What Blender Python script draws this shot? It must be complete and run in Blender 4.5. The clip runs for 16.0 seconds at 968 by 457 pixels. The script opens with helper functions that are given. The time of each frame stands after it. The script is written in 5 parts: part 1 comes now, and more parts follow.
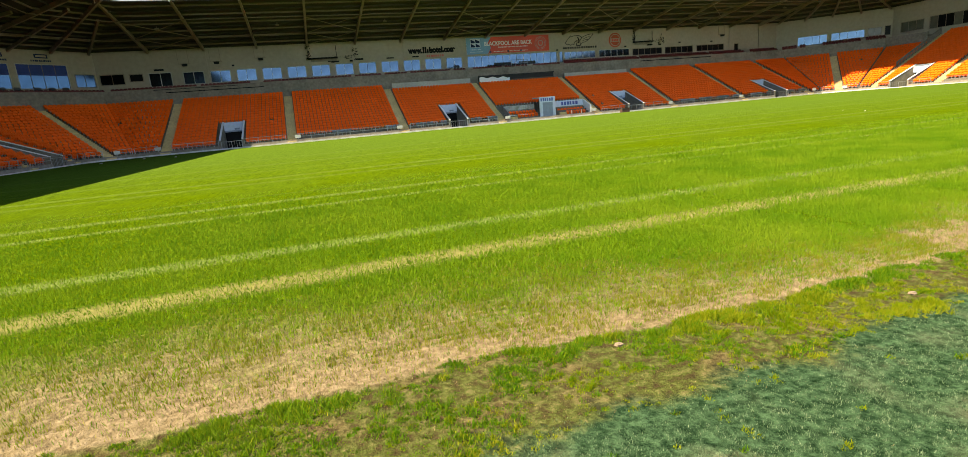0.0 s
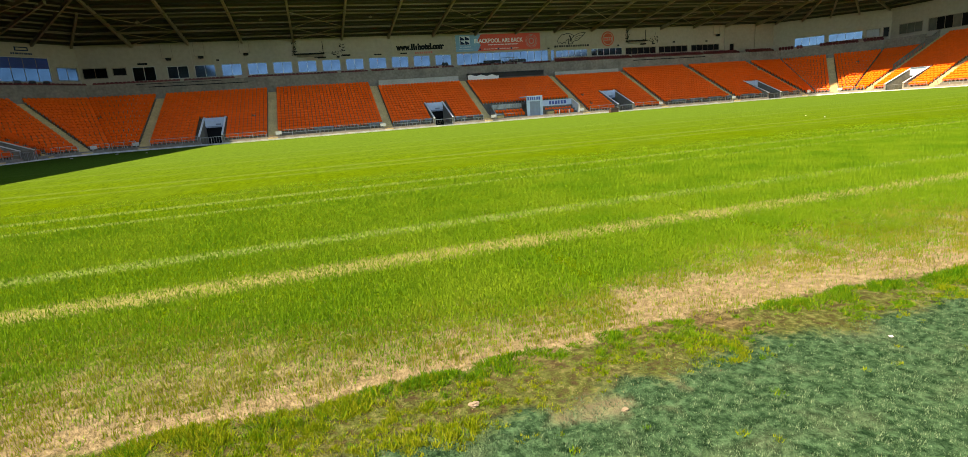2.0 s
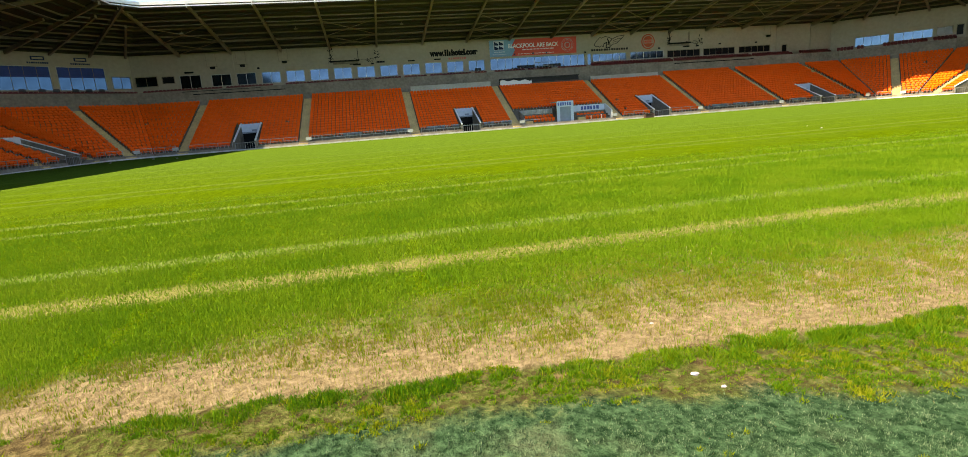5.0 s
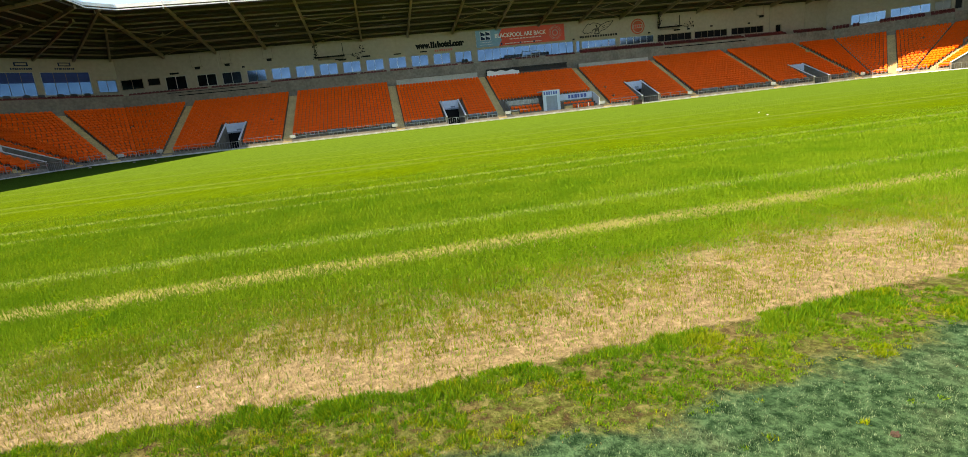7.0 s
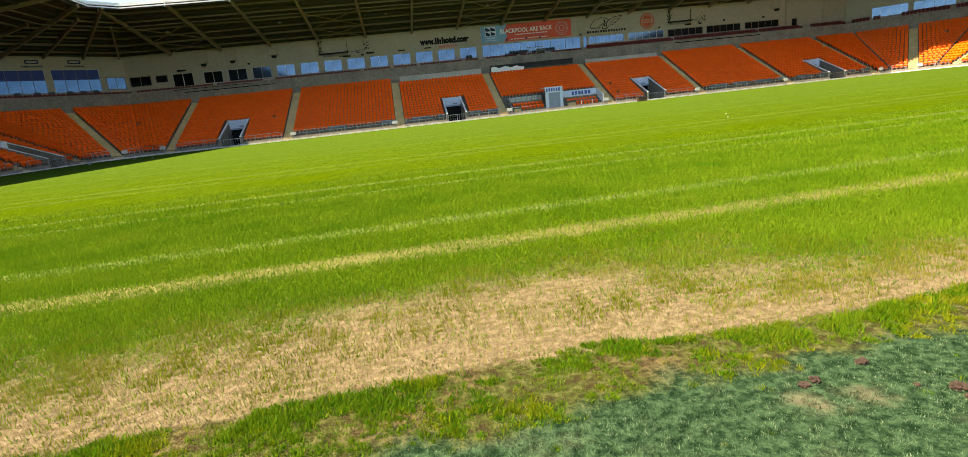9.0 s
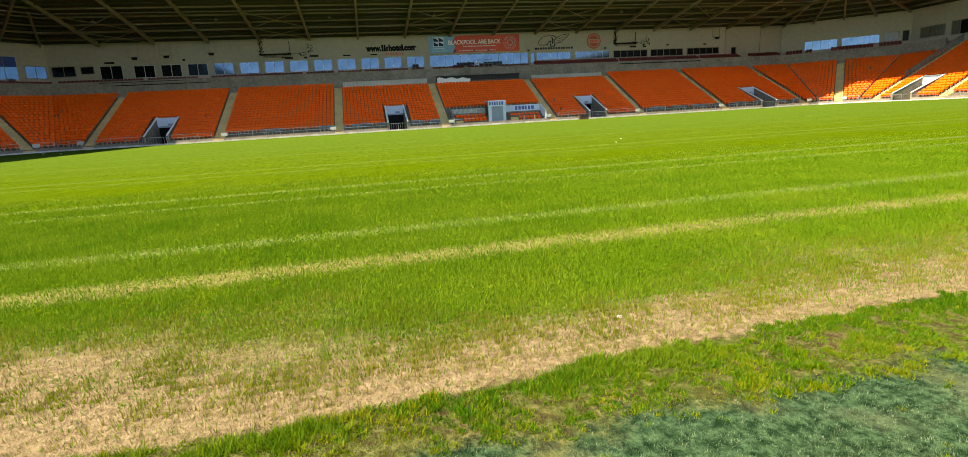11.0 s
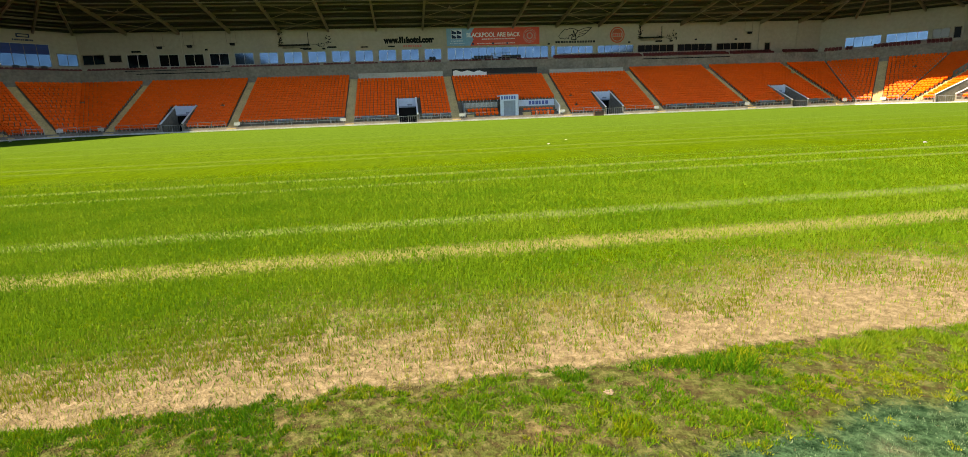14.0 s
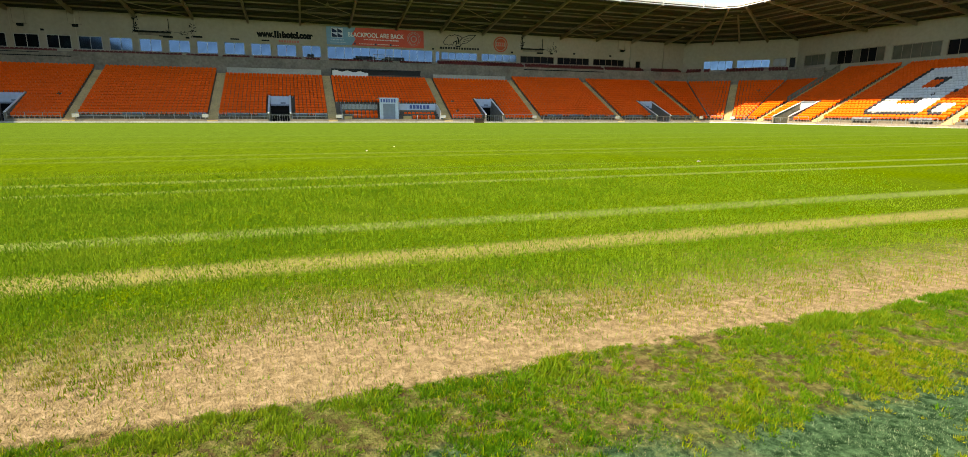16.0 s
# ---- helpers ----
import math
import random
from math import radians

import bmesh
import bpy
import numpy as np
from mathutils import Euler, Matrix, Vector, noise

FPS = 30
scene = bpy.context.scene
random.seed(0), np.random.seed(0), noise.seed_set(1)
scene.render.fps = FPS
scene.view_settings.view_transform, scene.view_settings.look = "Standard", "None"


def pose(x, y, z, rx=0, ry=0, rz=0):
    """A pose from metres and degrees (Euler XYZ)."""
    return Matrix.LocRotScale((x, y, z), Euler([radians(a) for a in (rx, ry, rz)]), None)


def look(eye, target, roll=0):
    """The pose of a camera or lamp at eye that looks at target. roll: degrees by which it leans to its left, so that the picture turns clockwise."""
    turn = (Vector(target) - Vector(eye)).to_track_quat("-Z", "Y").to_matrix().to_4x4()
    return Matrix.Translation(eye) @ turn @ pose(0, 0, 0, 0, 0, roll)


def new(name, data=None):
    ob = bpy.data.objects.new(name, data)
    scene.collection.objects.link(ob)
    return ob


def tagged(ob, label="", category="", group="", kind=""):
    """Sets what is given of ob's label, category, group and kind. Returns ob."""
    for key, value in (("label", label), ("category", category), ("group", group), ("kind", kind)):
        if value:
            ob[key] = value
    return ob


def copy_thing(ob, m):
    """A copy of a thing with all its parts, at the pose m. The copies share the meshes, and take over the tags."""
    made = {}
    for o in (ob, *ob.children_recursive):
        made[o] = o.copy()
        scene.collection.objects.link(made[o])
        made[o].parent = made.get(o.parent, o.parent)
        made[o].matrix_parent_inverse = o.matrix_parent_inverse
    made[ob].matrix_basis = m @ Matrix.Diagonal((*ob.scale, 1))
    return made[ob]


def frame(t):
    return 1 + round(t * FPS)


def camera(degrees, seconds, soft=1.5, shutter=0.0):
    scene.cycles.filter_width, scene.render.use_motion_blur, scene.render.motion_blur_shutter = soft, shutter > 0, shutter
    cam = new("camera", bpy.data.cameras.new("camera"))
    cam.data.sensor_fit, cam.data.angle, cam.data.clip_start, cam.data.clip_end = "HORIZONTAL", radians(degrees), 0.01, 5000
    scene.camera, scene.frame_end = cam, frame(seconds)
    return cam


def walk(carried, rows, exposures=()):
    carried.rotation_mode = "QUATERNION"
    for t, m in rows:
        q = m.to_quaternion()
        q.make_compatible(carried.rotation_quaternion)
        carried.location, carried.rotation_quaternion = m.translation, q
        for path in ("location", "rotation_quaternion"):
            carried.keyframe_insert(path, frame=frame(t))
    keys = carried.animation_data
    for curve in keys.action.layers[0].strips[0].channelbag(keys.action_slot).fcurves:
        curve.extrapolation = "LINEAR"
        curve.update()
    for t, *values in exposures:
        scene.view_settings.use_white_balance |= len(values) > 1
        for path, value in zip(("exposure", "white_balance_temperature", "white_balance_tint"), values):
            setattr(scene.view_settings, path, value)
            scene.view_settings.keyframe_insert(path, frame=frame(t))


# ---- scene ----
cam = camera(84.0, 16.0, soft=0.7)
PATH = [
    (0, (-13.463, 0.913, 1.402), (-12.889, 2.783, 0.985), -5.0),
    (0.5, (-12.699, 0.905, 1.419), (-12.122, 2.774, 1.001), -4.4),
    (1, (-11.91, 0.94, 1.417), (-11.344, 2.814, 1.009), -4.2),
    (1.5, (-11.139, 0.955, 1.401), (-10.588, 2.835, 1.001), -4.6),
    (2, (-10.399, 0.979, 1.39), (-9.841, 2.851, 0.964), -4.3),
    (2.5, (-9.697, 0.926, 1.408), (-9.175, 2.811, 0.992), -4.3),
    (3, (-9.007, 0.95, 1.398), (-8.503, 2.845, 1.004), -3.2),
    (3.2, (-8.742, 0.953, 1.4), (-8.247, 2.852, 1.013), -3.2),
    (5.3, (-5.911, 0.767, 1.405), (-5.56, 2.694, 1.002), -4.7),
    (5.5, (-5.635, 0.747, 1.406), (-5.282, 2.672, 0.995), -5.2),
    (6, (-4.925, 0.696, 1.414), (-4.576, 2.619, 0.987), -5.6),
    (6.5, (-4.191, 0.714, 1.396), (-3.839, 2.634, 0.961), -5.4),
    (7, (-3.419, 0.72, 1.4), (-3.089, 2.645, 0.969), -6.2),
    (7.5, (-2.666, 0.82, 1.371), (-2.372, 2.753, 0.951), -6.5),
    (8, (-1.905, 0.845, 1.361), (-1.64, 2.783, 0.947), -6.7),
    (8.5, (-1.159, 0.853, 1.365), (-0.908, 2.792, 0.942), -6.7),
    (9, (-0.404, 0.887, 1.355), (-0.153, 2.822, 0.915), -6.2),
    (9.5, (0.365, 0.922, 1.355), (0.624, 2.856, 0.915), -5.8),
    (10, (1.105, 1.051, 1.334), (1.431, 2.978, 0.908), -3.2),
    (10.2, (1.403, 1.072, 1.317), (1.756, 2.997, 0.904), -2.9),
    (12.3, (4.434, 1.152, 1.332), (4.859, 3.056, 0.893), -3.5),
    (12.5, (4.732, 1.139, 1.325), (5.121, 3.049, 0.879), -3.2),
    (13, (5.45, 1.202, 1.31), (5.796, 3.122, 0.873), -1.5),
    (13.5, (6.181, 1.264, 1.299), (6.473, 3.194, 0.863), -1.7),
    (14, (6.886, 1.333, 1.296), (7.15, 3.267, 0.861), -2.2),
    (14.5, (7.598, 1.401, 1.287), (7.884, 3.329, 0.84), -1.9),
    (15, (8.303, 1.39, 1.293), (8.605, 3.311, 0.825), -1.9),
    (15.5, (9.031, 1.388, 1.311), (9.464, 3.286, 0.854), -1.0),
    (16, (9.817, 1.365, 1.333), (10.44, 3.217, 0.907), 0.4),
]
walk(cam, [(t, look(eye, target, roll)) for t, eye, target, roll in PATH], [(0, 1.92, 9000, 10), (14, 1.90, 9000, 10), (16, 1.80, 9000, 10)])

# ---- world, sun, exposure ----
SUN_EL = 56.7                       # the sun stands over the end with the shadow
world = bpy.data.worlds.new("sky")
scene.world = world
world.use_nodes = True
wn = world.node_tree.nodes
sky = wn.new("ShaderNodeTexSky")
sky.sky_type = "NISHITA"
sky.sun_disc = False
sky.sun_elevation = radians(SUN_EL)
sky.sun_rotation = radians(259)
sky.altitude = 2000
sky.air_density, sky.dust_density, sky.ozone_density = 0.8, 0.0, 2.5
world.node_tree.links.new(sky.outputs[0], wn["Background"].inputs[0])
wn["Background"].inputs[1].default_value = 0.12
sun_data = bpy.data.lights.new("sun", "SUN")
sun_data.energy, sun_data.angle, sun_data.color = 5.0, radians(0.53), (1.0, 0.95, 0.86)
sun = new("sun", sun_data)
sun.matrix_world = look(Vector((-math.cos(radians(11)) * math.cos(radians(SUN_EL)), -math.sin(radians(11)) * math.cos(radians(SUN_EL)), math.sin(radians(SUN_EL)))) * 80, (0, 0, 0))

# ---- plan ----
XL, XR, YF = -37.3, 78.2, 76.0      # fronts of the two end stands and of the main stand
CUT = 3.8                           # chamfer of the corners
ROW, RISE = 0.70, 0.345   # terrace step
D_FRONT, Z_FRONT = 0.2, 0.205       # first tread
D_WALL, Z_EAVE = 17.1, 14.1        # rear wall and where the roof meets it
Z_EDGE = 17.0                       # front edge of the roof
EDGE_MAIN, EDGE_END = -1.7, -3.5    # how far it reaches over the front walls
T8 = math.tan(radians(22.5))


def local_frame(ox, oy, tx, ty):
    return Matrix(((tx, -ty, 0, ox), (ty, tx, 0, oy), (0, 0, 1, 0), (0, 0, 0, 1)))


Q = math.sqrt(0.5)
SEGS = {
    "main": (local_frame(XL + CUT, YF, 1, 0), XR - XL - 2 * CUT, 1, 1),
    "corner_r": (local_frame(XR - CUT, YF, Q, -Q), CUT / Q, 1, 1),
    "end_r": (local_frame(XR, YF - CUT, 0, -1), 78.0, 1, 0),
    "corner_l": (local_frame(XL, YF - CUT, Q, Q), CUT / Q, 1, 1),
    "end_l": (local_frame(XL, -6, 0, 1), YF - CUT + 6, 0, 1),
}


def span(seg, d):
    """The run of a stand at depth d between its mitred ends."""
    _, length, a, b = SEGS[seg]
    return -d * T8 * a, length + d * T8 * b


# ---- mesh helpers ----
class Shape:
    def __init__(self):
        self.v, self.f = [], []

    def poly(self, pts, faces):
        n = len(self.v)
        self.v += [tuple(p) for p in pts]
        self.f += [tuple(i + n for i in f) for f in faces]
        return self

    def hexa(self, p):
        """Eight corners: the lower four, then the upper four."""
        return self.poly(p, ((3, 2, 1, 0), (4, 5, 6, 7), (0, 1, 5, 4), (1, 2, 6, 5), (2, 3, 7, 6), (3, 0, 4, 7)))

    def box(self, x0, x1, y0, y1, z0, z1):
        return self.hexa(((x0, y0, z0), (x1, y0, z0), (x1, y1, z0), (x0, y1, z0), (x0, y0, z1), (x1, y0, z1), (x1, y1, z1), (x0, y1, z1)))

    def bar(self, p, q, w, h=None):
        """A straight bar of section w x h from p to q."""
        p, q = Vector(p), Vector(q)
        h = h or w
        d = (q - p).normalized()
        up = Vector((0, 0, 1)) if abs(d.z) < 0.95 else Vector((1, 0, 0))
        s = d.cross(up).normalized()
        u = s.cross(d)
        c = [a + s * i * w / 2 + u * j * h / 2 for a in (p, q) for i, j in ((-1, -1), (1, -1), (1, 1), (-1, 1))]
        return self.poly(c, ((0, 1, 2, 3), (7, 6, 5, 4), (0, 4, 5, 1), (1, 5, 6, 2), (2, 6, 7, 3), (3, 7, 4, 0)))

    def tube(self, p, q, r, n=8):
        p, q = Vector(p), Vector(q)
        d = (q - p).normalized()
        s = d.orthogonal().normalized()
        u = d.cross(s)
        ring = [s * math.cos(6.2832 * i / n) * r + u * math.sin(6.2832 * i / n) * r for i in range(n)]
        return self.poly([p + c for c in ring] + [q + c for c in ring], [tuple(range(n))[::-1], tuple(range(n, 2 * n))] + [(i, (i + 1) % n, (i + 1) % n + n, i + n) for i in range(n)])

    def mesh(self, name):
        me = bpy.data.meshes.new(name)
        me.from_pydata(self.v, [], self.f)
        me.update()
        return me


def part(name, shape, material, parent=None, label="", m=None):
    me = shape.mesh(name) if isinstance(shape, Shape) else shape
    if material and not me.materials:
        me.materials.append(material)
    ob = new(name, me)
    if parent:
        ob.parent = parent
    if m:
        ob.matrix_basis = m
    if label:
        tagged(ob, label)
    return ob


def empty(name, m=None):
    ob = new(name)
    if m:
        ob.matrix_basis = m
    return ob


# ---- materials ----
def material(name, col, rough=0.7, metal=0.0, grain=8.0, var=0.15, stain=0.6, bump=0.1, spec=0.5, tint=None, island=0.0):
    """A painted, cast or metal surface: fine grain, broad stains, relief."""
    m = bpy.data.materials.new(name)
    m.use_nodes = True
    nt = m.node_tree
    n, l = nt.nodes, nt.links
    b = n["Principled BSDF"]
    b.inputs["Metallic"].default_value = metal
    b.inputs["Specular IOR Level"].default_value = spec
    tc = n.new("ShaderNodeTexCoord")
    fine, broad = n.new("ShaderNodeTexNoise"), n.new("ShaderNodeTexNoise")
    fine.inputs["Scale"].default_value, fine.inputs["Detail"].default_value = grain, 4
    broad.inputs["Scale"].default_value, broad.inputs["Detail"].default_value = stain, 5
    l.new(tc.outputs["Object"], fine.inputs["Vector"])
    l.new(tc.outputs["Object"], broad.inputs["Vector"])
    add = n.new("ShaderNodeMath"); add.operation = "ADD"
    l.new(fine.outputs["Fac"], add.inputs[0]); l.new(broad.outputs["Fac"], add.inputs[1])
    src = add.outputs[0]
    if island:
        geo = n.new("ShaderNodeNewGeometry")
        mr = n.new("ShaderNodeMapRange")
        mr.inputs[3].default_value, mr.inputs[4].default_value = -island, island
        l.new(geo.outputs["Random Per Island"], mr.inputs[0])
        a2 = n.new("ShaderNodeMath"); a2.operation = "ADD"
        l.new(src, a2.inputs[0]); l.new(mr.outputs[0], a2.inputs[1])
        src = a2.outputs[0]
    ramp = n.new("ShaderNodeValToRGB")
    half = n.new("ShaderNodeMath"); half.operation = "MULTIPLY"; half.inputs[1].default_value = 0.5
    l.new(src, half.inputs[0]); l.new(half.outputs[0], ramp.inputs[0])
    e = ramp.color_ramp.elements
    dark = tint or [c * (1 - 2 * var) for c in col]
    e[0].position, e[0].color = 0.3, (*dark, 1)
    e[1].position, e[1].color = 0.7, (*[min(1, c * (1 + var)) for c in col], 1)
    l.new(ramp.outputs[0], b.inputs["Base Color"])
    rr = n.new("ShaderNodeMapRange")
    rr.inputs[3].default_value, rr.inputs[4].default_value = max(0.02, rough - 0.1), min(1, rough + 0.1)
    l.new(broad.outputs["Fac"], rr.inputs[0]); l.new(rr.outputs[0], b.inputs["Roughness"])
    if bump:
        bp = n.new("ShaderNodeBump")
        bp.inputs["Strength"].default_value, bp.inputs["Distance"].default_value = bump, 0.02
        l.new(fine.outputs["Fac"], bp.inputs["Height"]); l.new(bp.outputs[0], b.inputs["Normal"])
    return m


M_ORANGE = material("orange_seat_plastic", (0.99, 0.116, 0.012), 0.5, grain=3, var=0.06, stain=0.35, bump=0.0, spec=0.12, island=0.3)
M_SEAT_WHITE = material("white_seat_plastic", (0.72, 0.72, 0.70), 0.45, grain=3, var=0.08, bump=0, island=0.2)
M_SEAT_BLACK = material("black_seat_plastic", (0.025, 0.025, 0.028), 0.4, grain=3, var=0.2, bump=0, island=0.2)
M_SEAT_GREY = material("grey_seat_plastic", (0.14, 0.155, 0.18), 0.45, grain=3, var=0.2, bump=0, island=0.2)
M_MAROON = material("maroon_seat_plastic", (0.13, 0.016, 0.013), 0.5, grain=3, var=0.2, bump=0, island=0.2)
M_CONCRETE = material("terrace_concrete", (0.14, 0.12, 0.09), 0.9, grain=6, var=0.2, stain=0.35, bump=0.2)
M_PARAPET = material("parapet_concrete", (0.225, 0.195, 0.155), 0.9, grain=3, var=0.25, stain=0.5, bump=0.2)
M_STEP = material("worn_aisle_concrete", (0.56, 0.41, 0.19), 0.9, grain=5, var=0.2, stain=0.5, bump=0.2)
M_WALL = material("cream_cladding", (0.335, 0.292, 0.222), 0.7, grain=2, var=0.10, stain=0.15, bump=0.05)
M_ROOF = material("dark_roof_sheet", (0.030, 0.025, 0.019), 0.7, grain=2, var=0.2, stain=0.2, bump=0.05)
M_STEEL = material("beige_painted_steel", (0.225, 0.175, 0.125), 0.6, grain=4, var=0.15, stain=0.5, bump=0.03)
M_WHITE = material("white_paint", (0.70, 0.70, 0.69), 0.5, grain=4, var=0.06, stain=0.6, bump=0.03)
M_LEDGE = material("pale_rendered_ledge", (0.40, 0.385, 0.34), 0.8, grain=4, var=0.15, stain=0.4, bump=0.1)
M_KERB = material("kerb_paint", (0.52, 0.52, 0.49), 0.8, grain=6, var=0.2, stain=0.8, bump=0.1)
M_PALE = material("pale_blue_board", (0.45, 0.53, 0.65), 0.5, grain=4, var=0.08, bump=0.03)
M_GALV = material("galvanised_steel", (0.36, 0.37, 0.38), 0.45, 0.7, grain=10, var=0.15, bump=0.02)
# near-black: shade of openings as a colour, also on the press box canopy edge
M_DARK = material("opening_shade_and_edge", (0.02, 0.02, 0.022), 0.8, grain=3, var=0.3, bump=0)
M_GREYDOOR = material("grey_blue_door", (0.19, 0.235, 0.31), 0.5, grain=3, var=0.12, bump=0.02)
M_ORANGE_AD = material("orange_red_banner", (0.60, 0.045, 0.014), 0.55, grain=3, var=0.1, stain=0.4, bump=0.03)
M_BLUE_AD = material("sky_blue_banner", (0.13, 0.30, 0.47), 0.55, grain=3, var=0.1, stain=0.4, bump=0.03)
M_NAVY = material("navy_print", (0.016, 0.026, 0.075), 0.7, grain=3, var=0.15, bump=0, spec=0.1)
M_BLACK = material("black_print", (0.010, 0.010, 0.011), 0.8, grain=3, var=0.2, bump=0, spec=0.1)
M_BLIND = material("blue_blind", (0.014, 0.045, 0.22), 0.7, grain=2, var=0.15, bump=0)
M_RED = material("faded_red_print", (0.55, 0.12, 0.10), 0.6, grain=3, var=0.15, bump=0)
M_LETTER = material("dark_blue_letter_vinyl", (0.05, 0.09, 0.30), 0.5, grain=3, var=0.1, bump=0)


def glass(name, col, metal=1.0, rough=0.04, spec=0.35):
    """Solar-control glazing that mirrors the sky, slightly wavy."""
    m = material(name, col, rough, metal, grain=0.8, var=0.18, stain=0.25, bump=0.03, spec=spec)
    return m


M_GLASS = glass("mirror_glazing", (0.058, 0.104, 0.170))
# opaque near-black sheet: the darkness of rooms and passages is put into its colour
M_DARK_INSIDE = glass("unlit_inside_pane", (0.006, 0.006, 0.007), 0.0, 0.4, 0.08)
M_GLASS_DULL = glass("dull_beige_glazing", (0.12, 0.112, 0.085), 0.0, 0.2)

# ---- ground: one sheet, artificial strip, rough verge, straw margin and pitch ----
EDGE_X = (-24, -13, -11.5, -9.8, -8.5, -7, -6, -5, -3.4, -2, 0, 2, 3.5, 4.5, 7, 9, 12, 15, 28)
EDGE_S = (3.7, 3.72, 3.68, 3.62, 3.72, 3.68, 3.60, 3.49, 3.38, 3.43, 3.52, 3.46, 3.56, 3.67, 3.75, 3.79, 3.85, 3.87, 3.9)   # verge to straw
TURF_X = (-24, -11.2, -10.3, -9, -8, -6.3, -5.4, -4.1, -2.7, -1.3, 0.2, 1.5, 3, 5.8, 7.6, 9, 10.3, 11, 28)
EDGE_T = (2.8, 2.9, 3.08, 3.15, 3.24, 3.22, 3.08, 2.73, 2.68, 2.84, 3.0, 3.08, 3.02, 3.08, 2.95, 3.15, 3.2, 3.0, 3.1)      # artificial strip to verge
BARE_X = (-24, -13, -12, -11, -10, -8.8, -8.4, -7.2, -6.3, -5, -3.8, -2.7, -1.6, -0.8, 0.6, 1.4, 2.1, 3, 4, 6.4, 7.5, 8.6, 9.4, 10.6, 11.2, 12.5, 28)
EDGE_B = (4.1, 4.08, 4.03, 3.84, 3.76, 3.80, 4.3, 4.3, 4.2, 4.1, 3.98, 4.05, 4.25, 4.5, 4.55, 4.1, 3.78, 3.95, 4.15, 4.2, 4.15, 4.3, 4.6, 4.72, 4.4, 4.3, 4.3)   # end of the bare straw
THIN_X = (-24, -14, -11.6, -10, -9, -7.6, -6.2, -5, -3.6, -2.6, -1, 1, 2.2, 3, 4.4, 5.5, 7, 8.4, 9.4, 12, 28)
EDGE_O = (5.4, 5.4, 5.0, 4.6, 4.4, 4.75, 4.95, 5.05, 5.22, 5.1, 5.15, 5.35, 5.0, 4.5, 4.5, 5.1, 5.2, 5.1, 5.4, 5.35, 5.3)                                        # end of the thin cover


def ground_z(y):
    return -0.27 * min(1, max(0, (y - 15) / 61))


def ramp_of(nt, xs, ys, lo, hi, source):
    """A smooth value along x, as nodes."""
    mr = nt.nodes.new("ShaderNodeMapRange")
    mr.inputs[1].default_value, mr.inputs[2].default_value = xs[0], xs[-1]
    r = nt.nodes.new("ShaderNodeValToRGB")
    r.color_ramp.interpolation = "EASE"
    els = r.color_ramp.elements
    while len(els) < len(xs):
        els.new(0.5)
    for e, x, y in zip(els, xs, ys):
        e.position = (x - xs[0]) / (xs[-1] - xs[0])
    for e, y in zip(els, ys):
        v = (y - lo) / (hi - lo)
        e.color = (v, v, v, 1)
    nt.links.new(source, mr.inputs[0])
    nt.links.new(mr.outputs[0], r.inputs[0])
    out = nt.nodes.new("ShaderNodeMapRange")
    out.inputs[3].default_value, out.inputs[4].default_value = lo, hi
    nt.links.new(r.outputs[0], out.inputs[0])
    return out.outputs[0]


